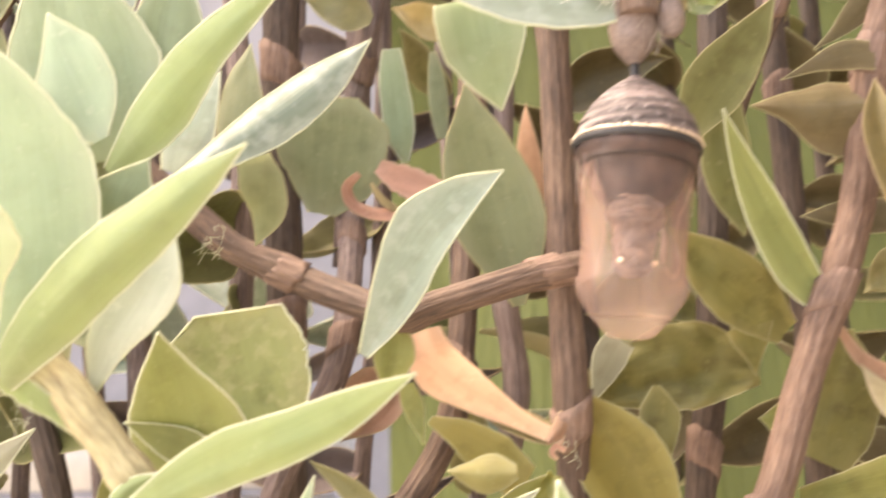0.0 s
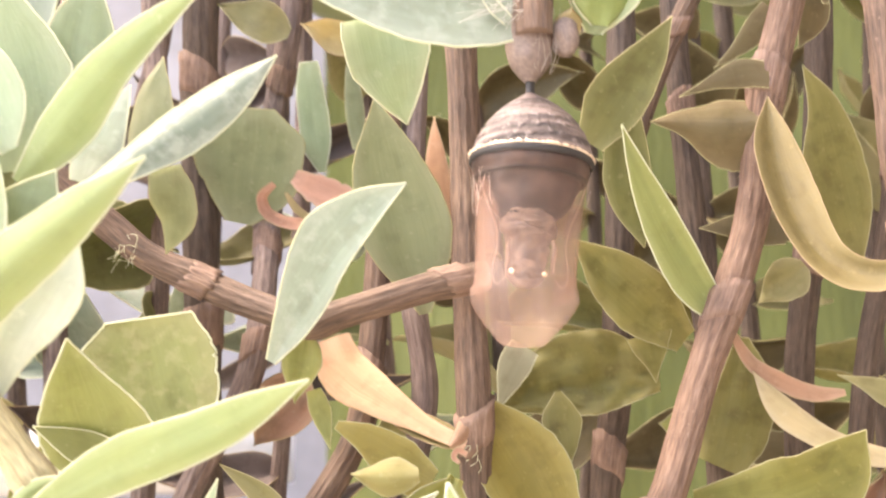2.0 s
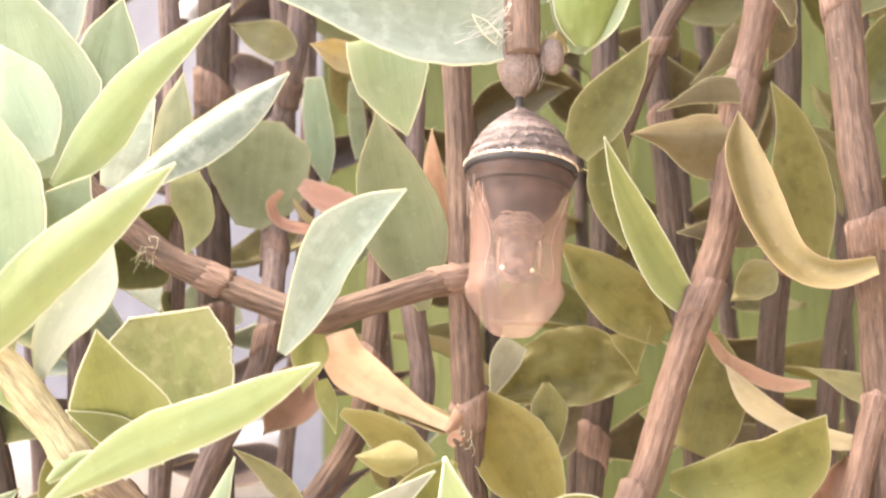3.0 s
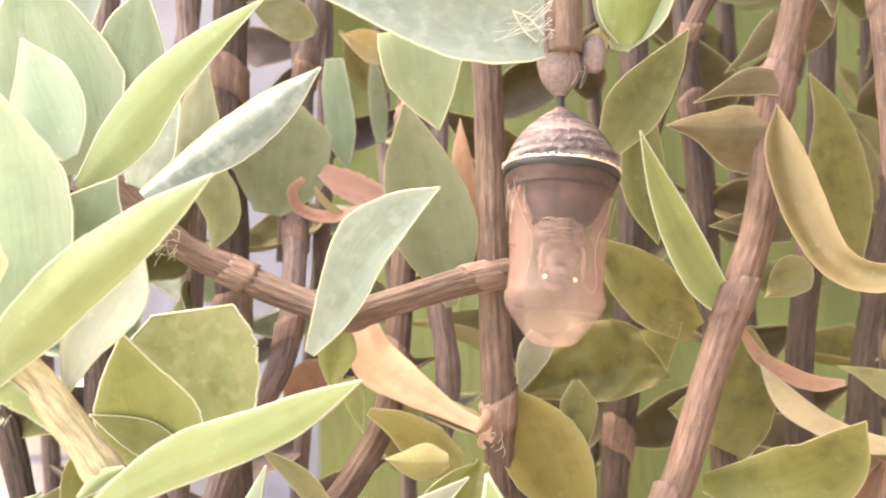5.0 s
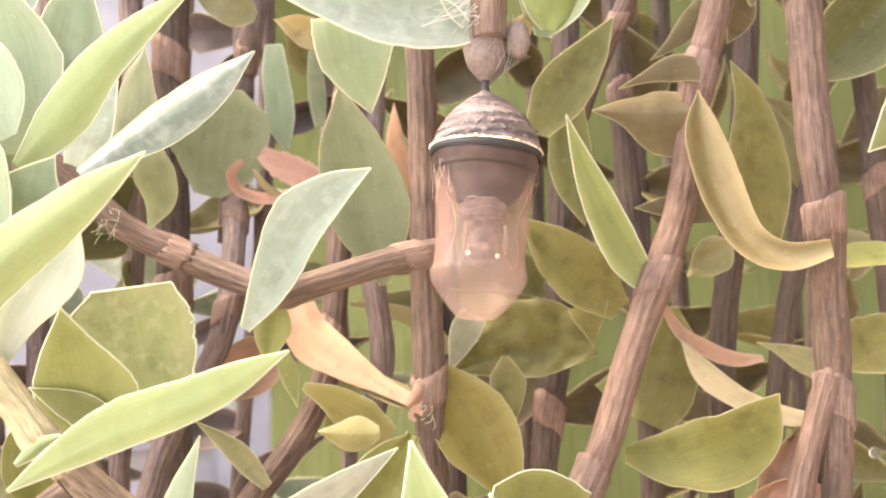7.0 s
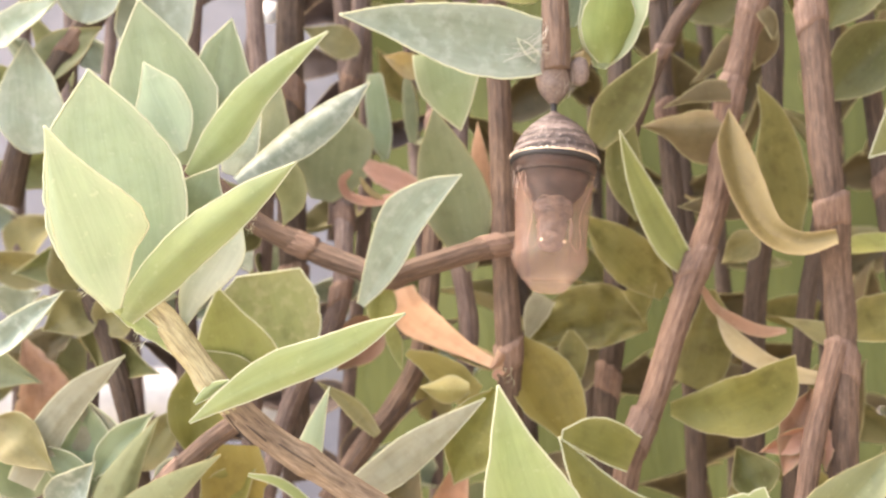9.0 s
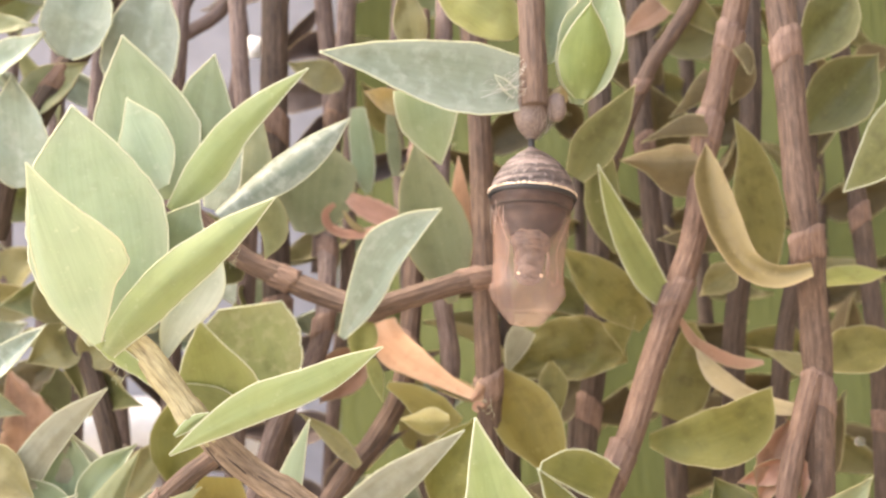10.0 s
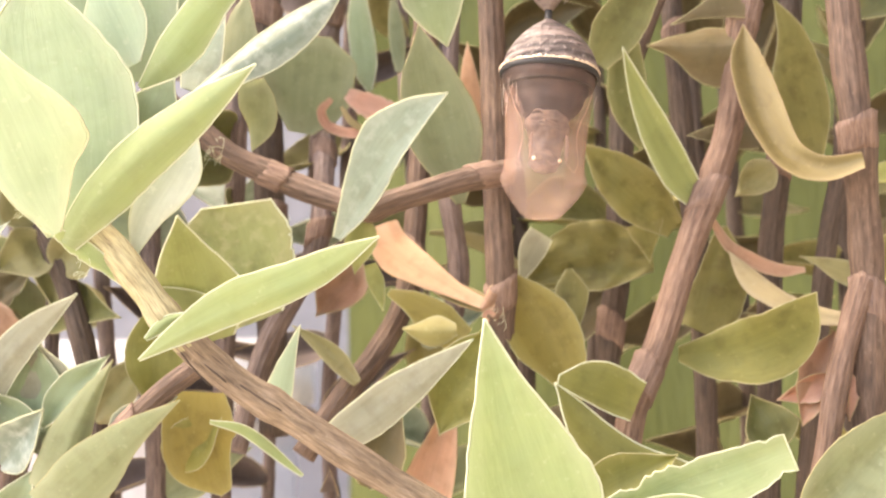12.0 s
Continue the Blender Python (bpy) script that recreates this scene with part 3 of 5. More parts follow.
stem(shoot, [(-44.2, -4.4, -34.4), (-42.7, -4.1, -36.3), (-40.8, -3.7, -38.2)], 0.11, "dark", (), steps=5, sheaths=False, name="bark_crack")
stem(shoot, [(-42.9, -4.1, -34.1), (-41.2, -3.8, -36.0), (-39.1, -3.4, -37.8)], 0.11, "dark", (), steps=5, sheaths=False, name="bark_crack")
stem(shoot, [(-37.5, -3.1, -38.1), (-35.3, -2.6, -39.6), (-32.8, -2.1, -41.1)], 0.11, "dark", (), steps=5, sheaths=False, name="bark_crack")

shoot = thing("succulent_shoot", place(-2.9, 1.7, 45.2), "grey-brown hanging shoot tip with blue-green leaves and a bud", "plant shoot", "trailing shoots")
stem(shoot, [(-0.2, 1.7, 45.2), (0.2, 1.2, 34.4), (0.7, -0.0, 28.7), (0.6, -0.8, 23.4), (0.6, -1.0, 18.2), (0.5, -1.2, 14.0), (0.5, -1.3, 12.6)], 1.9, "brown", (0.42,), taper=0.0, steps=8, sheaths=False)
blade(shoot, [(0.2, 0.0, 16.3), (-8.0, -1.3, 16.5), (-15.2, -2.4, 17.3), (-22.3, -3.5, 18.5), (-29.5, -4.7, 19.3)], (3.7, 5.3, 4.5, 2.3, 0.0), (3.4, 4.9, 4.4, 2.6, 0.0), "blue", fold=(10, 12))
blade(shoot, [(-2.1, -1.5, 14.1), (-3.7, -2.0, 15.6), (-5.1, -2.5, 16.8)], (0.6, 0.8, 0.6, 0.0), (0.5, 0.6, 0.5, 0.0), "blue", fold=(20, 20))
leaf(shoot, (6.9, 1.1, 13.7), (11.4, -3.5, 32.2), 9.9, -10, 0.3, -0.8, "pale", peak=0.42, blunt=0.35)
leaf(shoot, (7.4, -0.9, 13.8), (8.3, -5.8, 26.8), 8.1, 5, -0.3, 1, "fresh", peak=0.38, blunt=0.3)
leaf(shoot, (3.1, 3.2, 20.5), (7.7, 6.8, 37.7), 6.2, 0, 0.2, 0.5, "pale")
leaf(shoot, (-0.5, 8.4, 26.4), (-14.6, 11.9, 37.3), 10.1, 10, 0.2, 0.5, "green")
leaf(shoot, (4.1, 2.2, 13.4), (4.6, -0.2, 16.0), 3.0, 0, -0.3, 0.6, "cream", peak=0.5, blunt=0.7)

shoot = thing("succulent_shoot", place(-53.9, 33.3, 7.3), "brown ribbed side branch crossing behind the chrysalis", "plant shoot", "trailing shoots")
stem(shoot, [(-53.9, 33.3, 7.3), (-46.6, 33.0, 0.8), (-42.2, 32.0, -2.9), (-36.7, 31.0, -5.8), (-31.3, 29.0, -8.6), (-25.5, 26.0, -11.2), (-22.2, 24.0, -12.6), (-19.5, 23.0, -11.7), (-13.8, 22.5, -10.0), (-8.1, 23.0, -8.3), (-2.4, 24.2, -7.0)], 1.82, "brown", (0.36, 0.92), taper=0.1)
fibres(shoot, (-44.1, 31.5, -1.7), 26, 3.2, 1.2, (-0.3, -0.3, -1))
blade(shoot, [(-26.6, 20.6, -17.2), (-23.4, 18.3, -11.7), (-20.5, 16.2, -6.8), (-16.7, 14.3, -2.9), (-11.9, 12.0, 0.9)], (0.7, 2.2, 3.5, 4.5, 3.1, 0.0), (0.4, 2.0, 2.5, 2.1, 1.2, 0.0), "blue", fold=(4, 16))
blade(shoot, [(-42.5, 20.4, -30.6), (-44.8, 16.6, -23.4), (-47.1, 12.2, -15.4)], (2.1, 5.2, 5.8, 3.5, 0.0), (2.1, 5.2, 4.8, 2.3, 0.0), "grass", fold=(8, 8), rim='light')
blade(shoot, [(-37.0, 25.7, -27.4), (-40.2, 25.8, -19.1), (-41.3, 25.9, -11.5)], (3.5, 7.1, 7.9, 7.9, 4.4), (2.8, 6.3, 7.4, 7.6, 5.4), "mossy", ragged=0.12, fold=(6, 10), rim='light')
blade(shoot, [(-41.0, 18.0, -28.5), (-45.0, 16.5, -25.9), (-50.7, 14.5, -24.2)], (1.2, 2.8, 2.0, 0.0), (0.8, 1.2, 0.8, 0.0), "grass", rim='light')
leaf(shoot, (-23.0, 25.1, -13.5), (-24.4, 26.2, -21.3), 4.8, 0, 0.2, 0, "green")

shoot = thing("succulent_shoot", place(-2.2, 35.5, -65.8), "brown upright stalk with withered orange and olive leaves", "plant shoot", "trailing shoots")
stem(shoot, [(-2.2, 35.5, -65.8), (-2.9, 32.1, -41.4), (-3.6, 29.6, -31.0), (-3.9, 27.1, -20.7), (-4.1, 28.4, -7.8), (-4.0, 29.2, 8.1), (-4.4, 28.8, 25.1), (-5.1, 28.0, 45.4)], 1.93, "brown", (0.37,))
fibres(shoot, (-4.1, 25.0, -27.1), 6, 1.6, 0.8, (0, 0, -1))
blade(shoot, [(-5.0, 25.8, -26.1), (-9.3, 27.6, -23.9), (-14.0, 29.6, -20.7), (-18.4, 31.6, -17.0), (-20.3, 33.1, -12.9)], (0.9, 1.2, 2.4, 3.4, 2.4), (0.7, 1.1, 2.0, 2.7, 2.2), "orange", fold=(12, -16))
blade(shoot, [(-5.1, 24.0, -27.4), (-6.1, 24.0, -26.9), (-6.6, 24.0, -27.6), (-6.0, 24.0, -28.3)], (0.3, 0.3, 0.3, 0.2), (0.3, 0.3, 0.3, 0.2), "salmon", fold=(20, 20))
blade(shoot, [(-6.9, 25.5, -26.4), (-5.4, 25.5, -24.9), (-3.7, 25.5, -22.1)], (0.3, 0.9, 1.0, 0.3), (0.3, 0.9, 1.0, 0.3), "pink", ragged=0.2, fold=(-25, -25))
leaf(shoot, (-5.1, 26.9, -26.3), (-15.8, 31.3, -21.3), 3.6, 20, 0.2, 0, "gold")
blade(shoot, [(-9.2, 29.1, -10.7), (-10.6, 28.5, -3.1), (-12.7, 27.8, 5.7), (-15.0, 27.1, 15.2)], (0.7, 5.3, 4.9, 0.0), (0.7, 5.0, 3.7, 0.0), "sage", fold=(10, 8))
blade(shoot, [(-5.9, 31.4, -0.5), (-7.0, 31.3, 6.9), (-7.6, 31.3, 14.0)], (0.3, 1.6, 1.5, 0.0), (0.3, 1.2, 0.9, 0.0), "orange")
blade(shoot, [(-14.0, 13.0, 20.3), (-12.7, 14.9, 14.6), (-11.5, 16.9, 8.8)], (3.9, 4.3, 3.4, 1.9, 0.0), (4.9, 5.3, 4.8, 2.8, 0.0), "pale", fold=(8, 8))
leaf(shoot, (-17.7, 16.7, 17.6), (-23.2, 13.4, 19.3), 4.3, 0, 0.3, 0, "cream", blunt=0.3)
blade(shoot, [(-8.8, 27.3, -30.2), (-13.9, 27.4, -27.3), (-19.7, 27.5, -23.7)], (2.5, 2.8, 2.1, 1.0, 0.4), (1.4, 2.6, 2.8, 2.1, 0.6), "ochre")
blade(shoot, [(-10.7, 20.2, -29.7), (-14.2, 20.7, -30.0), (-18.0, 21.3, -29.4)], (0.7, 1.6, 1.8, 1.0, 0.0), (0.8, 2.2, 2.2, 1.2, 0.0), "amber", fold=(-25, -25))
blade(shoot, [(-2.4, 30.4, -21.6), (2.9, 30.3, -30.0), (7.4, 30.1, -39.7)], (1.4, 4.2, 4.8, 3.3, 0.0), (1.1, 5.1, 5.4, 2.9, 0.0), "ochre", fold=(10, 25))
leaf(shoot, (-6.5, 22.4, -30.0), (-13.3, 20.3, -43.8), 10.6, 0, 0.2, 0.5, "lime", peak=0.5, blunt=0.2)
blade(shoot, [(6.9, 34.0, -19.6), (7.1, 34.0, -24.0), (7.8, 34.0, -29.0)], (0.4, 2.5, 1.8, 0.0), (0.4, 2.2, 1.3, 0.0), "olive")
blade(shoot, [(-27.7, 14.7, -44.7), (-22.8, 14.4, -41.2), (-18.1, 14.2, -37.8), (-9.0, 13.7, -31.6)], (1.9, 2.5, 2.3, 1.3, 0.0), (1.9, 2.9, 2.6, 1.5, 0.0), "dusty", fold=(6, -10))

shoot = thing("succulent_shoot", place(9.7, 24.9, -62.6), "pinkish-brown leaning stalk with yellow-green leaves", "plant shoot", "trailing shoots")
stem(shoot, [(9.7, 24.9, -62.6), (13.3, 24.0, -41.8), (17.8, 24.6, -31.5), (22.2, 26.0, -19.6), (26.8, 26.4, -8.3), (30.1, 27.1, 1.0), (32.0, 26.3, 14.0), (35.1, 24.6, 25.9), (37.6, 22.0, 37.5), (40.1, 20.4, 48.6)], 2.03, "pink", (0.22, 0.46, 0.7, 0.83))
blade(shoot, [(27.3, 28.4, -13.3), (21.9, 25.5, -5.8), (18.3, 23.4, -0.3), (15.5, 21.6, 4.5), (13.2, 19.7, 9.6)], (0.3, 3.5, 3.5, 1.9, 0.0), (0.2, 1.0, 1.3, 1.0, 0.0), "grass", fold=(14, 42), rim="light")
blade(shoot, [(21.2, 27.7, -32.7), (26.7, 23.2, -32.8), (31.9, 18.8, -31.5), (36.4, 12.8, -26.0)], (0.9, 2.5, 3.7, 3.9, 2.7, 0.0), (1.1, 3.4, 4.7, 5.3, 4.0, 0.0), "lime", fold=(8, 6))
blade(shoot, [(30.8, 24.5, 11.4), (26.3, 25.4, 11.2), (22.0, 26.3, 11.8), (18.2, 27.0, 12.1)], (5.5, 4.8, 1.7, 0.0), (2.9, 3.7, 2.1, 0.0), "brown", fold=(-28, -30))
blade(shoot, [(26.8, 28.3, -13.4), (29.4, 28.9, -17.2), (33.3, 29.5, -19.4), (36.8, 29.9, -20.5), (40.9, 30.4, -20.5)], (0.6, 1.0, 1.2, 1.0, 0.4), (0.4, 0.9, 1.2, 1.2, 0.4), "pink", fold=(-20, 25), ragged=0.1)
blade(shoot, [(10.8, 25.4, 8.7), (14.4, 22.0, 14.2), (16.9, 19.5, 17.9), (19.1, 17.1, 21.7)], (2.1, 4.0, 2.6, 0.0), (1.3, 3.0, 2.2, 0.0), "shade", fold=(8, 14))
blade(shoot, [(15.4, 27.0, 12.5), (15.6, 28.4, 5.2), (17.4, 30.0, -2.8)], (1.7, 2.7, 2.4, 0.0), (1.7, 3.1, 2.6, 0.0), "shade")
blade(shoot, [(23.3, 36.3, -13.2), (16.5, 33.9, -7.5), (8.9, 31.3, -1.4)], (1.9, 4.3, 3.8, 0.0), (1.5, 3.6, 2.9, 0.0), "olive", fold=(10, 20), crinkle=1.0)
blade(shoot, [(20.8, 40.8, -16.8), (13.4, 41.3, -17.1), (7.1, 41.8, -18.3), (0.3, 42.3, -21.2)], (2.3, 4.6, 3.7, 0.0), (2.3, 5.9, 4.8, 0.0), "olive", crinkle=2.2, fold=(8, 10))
blade(shoot, [(3.9, 38.0, -13.9), (2.1, 39.3, -16.8), (0.3, 41.0, -21.0)], (1.4, 1.7, 1.1, 0.0), (2.3, 2.3, 1.2, 0.0), "dusty")
blade(shoot, [(27.3, 38.2, -28.8), (30.3, 38.2, -21.8), (31.1, 38.1, -12.8)], (3.4, 4.2, 3.0, 0.8), (3.0, 4.2, 3.8, 0.8), "olive", crinkle=1.0)
blade(shoot, [(35.0, 28.5, 26.6), (32.0, 31.2, 23.7), (28.3, 34.0, 21.2)], (0.9, 1.2, 0.7, 0.0), (2.2, 2.0, 0.9, 0.0), "brown")
blade(shoot, [(32.1, 23.8, 17.1), (28.4, 23.8, 17.0), (21.1, 23.8, 14.2)], (1.8, 1.7, 0.6, 0.0), (1.5, 1.7, 0.8, 0.0), "brown")
leaf(shoot, (36.6, 29.0, -5.2), (31.4, 31.6, -9.4), 5.4, 0, 0.2, 0, "dull")
blade(shoot, [(18.4, 35.1, -12.7), (19.0, 35.8, -15.3), (19.5, 36.7, -18.4)], (3.0, 2.1, 0.9, 0.0), (2.7, 2.1, 0.9, 0.0), "olive")
leaf(shoot, (27.4, 41.8, -24.1), (20.7, 41.6, -23.1), 7.5, 0, 0.2, 0, "green")
blade(shoot, [(39.4, 29.0, 30.6), (39.8, 29.0, 26.2), (37.7, 29.0, 22.2)], (1.9, 2.3, 1.4, 0.0), (1.9, 2.1, 1.4, 0.0), "brown")
blade(shoot, [(36.7, 20.0, 29.2), (37.9, 20.0, 27.1), (38.3, 20.0, 24.5)], (1.2, 1.4, 1.0, 0.3), (1.0, 1.2, 0.8, 0.3), "brown")
blade(shoot, [(35.9, 33.0, -0.1), (30.4, 33.5, 0.2), (25.3, 34.0, 0.4)], (1.8, 1.9, 1.0, 0.0), (2.2, 2.5, 1.5, 0.0), "brown")
blade(shoot, [(32.0, 40.0, 45.8), (26.7, 40.0, 41.4), (22.4, 40.0, 37.8)], (1.9, 2.6, 2.0, 0.4), (1.9, 2.4, 1.9, 0.4), "pink", ragged=0.2, fold=(15, 10))
blade(shoot, [(27.8, 33.0, 44.5), (33.7, 32.5, 39.3), (38.9, 32.0, 34.4)], (2.7, 3.2, 2.2, 0.0), (2.3, 2.7, 1.8, 0.0), "olive")

shoot = thing("succulent_shoot", place(44.9, 23.4, -65.7), "thick brown upright stalk with yellowed and olive leaves", "plant shoot", "trailing shoots")
stem(shoot, [(44.9, 23.4, -65.7), (45.1, 20.1, -42.4), (45.2, 18.7, -32.3), (45.5, 18.4, -22.9), (44.5, 15.8, -11.9), (42.8, 11.7, -4.0), (41.8, 11.0, 8.1), (41.5, 11.0, 22.4), (41.0, 11.4, 33.5), (40.1, 11.6, 46.6)], 2.19, "brown", (0.33, 0.535, 0.8))
stem(shoot, [(44.6, 17.5, -23.8), (42.2, 17.4, -30.6), (40.0, 17.5, -38.1), (37.8, 18.0, -48.9), (35.3, 20.2, -64.4)], 1.67, "pink", (), taper=0.1, name='side_stem')
blade(shoot, [(42.2, 8.4, -9.0), (37.4, 10.8, -9.7), (33.4, 13.0, -7.5), (31.2, 15.4, -2.2), (30.4, 18.0, 4.5), (30.9, 21.2, 13.4)], (1.3, 2.2, 2.4, 2.8, 2.6, 0.0), (0.8, 1.7, 2.7, 3.1, 2.2, 0.0), "gold", fold=(34, 26))
blade(shoot, [(44.0, 30.7, -4.8), (41.5, 28.7, 4.7), (39.3, 26.8, 13.5), (36.9, 25.6, 18.8)], (4.4, 5.0, 4.3, 2.1, 0.0), (0.4, 3.2, 3.6, 2.6, 0.0), "olive", fold=(8, 4))
blade(shoot, [(44.4, 18.0, -28.5), (40.9, 19.6, -28.6), (36.7, 21.6, -27.0), (32.5, 24.0, -23.5), (28.7, 26.7, -18.2)], (0.5, 1.4, 1.8, 2.3, 0.0), (0.3, 1.2, 1.2, 1.1, 0.0), "cream", fold=(12, -20))
# darker skins put the upper right's shade into these leaves' colour
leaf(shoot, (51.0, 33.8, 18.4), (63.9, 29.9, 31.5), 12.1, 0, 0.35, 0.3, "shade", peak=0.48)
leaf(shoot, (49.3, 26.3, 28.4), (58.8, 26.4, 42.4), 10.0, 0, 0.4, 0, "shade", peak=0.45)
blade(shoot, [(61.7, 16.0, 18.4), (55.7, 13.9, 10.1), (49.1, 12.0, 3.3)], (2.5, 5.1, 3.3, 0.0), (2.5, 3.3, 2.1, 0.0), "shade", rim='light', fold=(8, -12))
leaf(shoot, (47.0, 19.5, -9.6), (60.4, 23.2, -7.3), 5.2, -40, 0.3, 0, "green")
leaf(shoot, (50.2, 27.3, -22.0), (65.5, 30.6, -16.3), 9.8, -30, 0.3, 0, "olive")
blade(shoot, [(48.6, 31.1, -21.1), (44.7, 32.2, -19.4), (41.1, 33.3, -18.1)], (2.2, 1.8, 0.7, 0.0), (1.8, 1.3, 0.6, 0.0), "dull")
leaf(shoot, (41.6, 21.4, -30.4), (36.2, 21.2, -43.3), 7.4, 10, 0.6, 0, "pink", peak=0.5, ragged=0.25)
leaf(shoot, (41.2, 19.2, -35.7), (42.1, 19.1, -42.7), 3.2, -30, 0.7, 0, "salmon", ragged=0.15)
leaf(shoot, (39.6, 20.3, -36.4), (33.0, 21.7, -39.7), 4.5, -20, 0.6, 0, "salmon", ragged=0.25)
leaf(shoot, (34.4, 26.7, -46.4), (31.1, 27.6, -38.6), 7.8, 0, 0.4, 0, "shade")

shoot = thing("succulent_shoot", place(-0.2, 0.0, -72.1), "bright yellow-green pointed leaves of a low shoot", "plant shoot", "trailing shoots")
stem(shoot, [(-0.2, 0.0, -72.1), (-0.4, -1.2, -63.5), (-0.7, -2.2, -56.3)], 2.23, "green", (0.6,))
blade(shoot, [(0.0, -0.7, -60.7), (-3.3, -2.7, -52.1), (-5.7, -4.6, -44.3), (-7.7, -6.3, -37.3), (-9.4, -7.7, -31.2)], (2.7, 8.5, 6.6, 3.4, 0.0), (2.7, 7.4, 5.9, 2.5, 0.0), "yellow", fold=(10, 12))
blade(shoot, [(12.8, 18.1, -40.6), (7.8, 17.3, -38.3), (2.3, 16.4, -37.1)], (1.9, 2.2, 1.6, 0.4), (3.6, 4.1, 3.4, 0.9), "lime", rim='light')
blade(shoot, [(18.3, 16.0, -51.9), (9.8, 16.9, -46.0), (2.1, 18.0, -37.1)], (3.7, 4.6, 3.7, 0.0), (4.1, 2.5, 1.5, 0.0), "lime", rim='light', fold=(20, 0))
blade(shoot, [(4.4, 4.7, -55.8), (14.3, 1.9, -51.1), (20.9, 0.1, -48.8), (27.1, -1.7, -46.5)], (2.1, 3.3, 2.7, 2.0), (2.8, 4.1, 3.8, 2.7), "yellow", ragged=0.45, fold=(10, 14))
blade(shoot, [(2.9, 0.0, -57.2), (12.9, -1.0, -53.4), (22.3, -2.0, -55.5)], (1.7, 2.1, 1.7, 0.3), (1.7, 2.0, 1.7, 0.3), "yellow", fold=(10, 10))
leaf(shoot, (2.3, 13.9, -55.5), (17.0, 12.7, -46.9), 8.6, -20, 0.3, 0, "lime", peak=0.5)
leaf(shoot, (32.5, 12.0, -56.7), (50.5, 11.5, -39.0), 10.7, 0, 0.3, 0, "sage")
blade(shoot, [(-34.3, 11.0, -41.8), (-33.1, 10.2, -36.6), (-31.2, 9.2, -30.0)], (2.0, 2.0, 1.1, 0.0), (1.6, 1.3, 0.6, 0.0), "bright")
blade(shoot, [(-24.1, 31.8, -36.0), (-27.9, 32.6, -31.6), (-33.4, 33.5, -27.6)], (0.7, 1.6, 1.0, 0.0), (0.6, 1.3, 0.9, 0.0), "dull", fold=(25, 25))
blade(shoot, [(-42.3, 9.0, -41.9), (-37.6, 10.1, -43.4), (-31.0, 12.0, -48.7)], (0.2, 0.7, 0.6, 0.2), (0.2, 0.6, 0.6, 0.2), "yellow")
blade(shoot, [(-22.4, 28.0, -19.6), (-21.4, 28.0, -23.0), (-20.4, 28.0, -26.3)], (1.0, 1.4, 0.9, 0.0), (0.7, 1.0, 0.6, 0.0), "green")

shoot = thing("succulent_shoot", place(-72.4, 29.9, -54.4), "dusty pale green low side shoot with narrow leaves", "plant shoot", "trailing shoots")
stem(shoot, [(-72.4, 29.9, -54.4), (-70.6, 27.8, -46.9), (-68.8, 26.1, -42.0)], 1.74, "brown", ())
leaf(shoot, (-81.0, 19.6, -24.6), (-69.7, 17.3, -15.0), 4.7, -15, 0.3, 0, "white")
blade(shoot, [(-76.1, 22.9, -42.8), (-72.2, 22.1, -35.1), (-68.0, 21.4, -29.8), (-61.3, 20.6, -24.3)], (2.2, 2.6, 2.0, 0.0), (1.9, 2.4, 1.9, 0.0), "dusty", fold=(5, -15))
blade(shoot, [(-65.4, 26.5, -44.7), (-66.2, 25.2, -38.4), (-67.7, 23.6, -31.1)], (3.9, 4.5, 3.8, 0.7), (3.9, 4.8, 4.5, 1.0), "dusty", fold=(8, 8))
leaf(shoot, (-65.5, 22.1, -42.0), (-56.9, 20.7, -32.5), 5.3, -20, 0.5, 0, "pale", peak=0.45)
leaf(shoot, (-56.2, 20.4, -44.6), (-47.4, 17.5, -38.3), 5.9, -15, 0.4, 0, "blue")
leaf(shoot, (-51.5, 25.7, -24.5), (-51.0, 25.9, -40.6), 9.1, 0, 0.2, 0, "lime", peak=0.5)
leaf(shoot, (-79.9, 22.9, -33.6), (-70.7, 19.9, -41.1), 7.6, 0, 0.3, 0, "dull")
leaf(shoot, (-68.1, 26.6, -45.3), (-67.0, 23.5, -30.9), 9.9, 0, 0.2, 0, "pale", peak=0.5, blunt=0.45)
blade(shoot, [(-64.4, 20.7, -50.4), (-60.2, 18.6, -41.2), (-55.7, 16.7, -33.5)], (3.0, 3.2, 1.9, 0.0), (2.6, 2.3, 1.2, 0.0), "sage", fold=(-8, -30))
blade(shoot, [(-62.9, 12.7, -52.5), (-55.2, 11.6, -45.4), (-46.2, 10.5, -39.1)], (2.9, 3.3, 1.9, 0.0), (3.6, 4.0, 1.7, 0.0), "sage", fold=(5, -20))
leaf(shoot, (-66.0, 22.2, -42.8), (-75.2, 23.4, -36.8), 4.7, 0, 0.3, 0, "pale")
blade(shoot, [(-45.5, 23.0, -37.5), (-45.7, 25.0, -44.7), (-42.0, 27.0, -50.9)], (3.5, 5.4, 3.9, 0.8), (3.5, 4.5, 4.3, 0.8), "ochre")
leaf(shoot, (-70.8, 24.8, -54.6), (-66.6, 21.8, -47.3), 5.3, 0, 0.3, 0, "pale")
leaf(shoot, (-57.3, 20.1, -56.8), (-59.2, 17.5, -45.3), 5.2, 0, 0.4, 0, "sage")

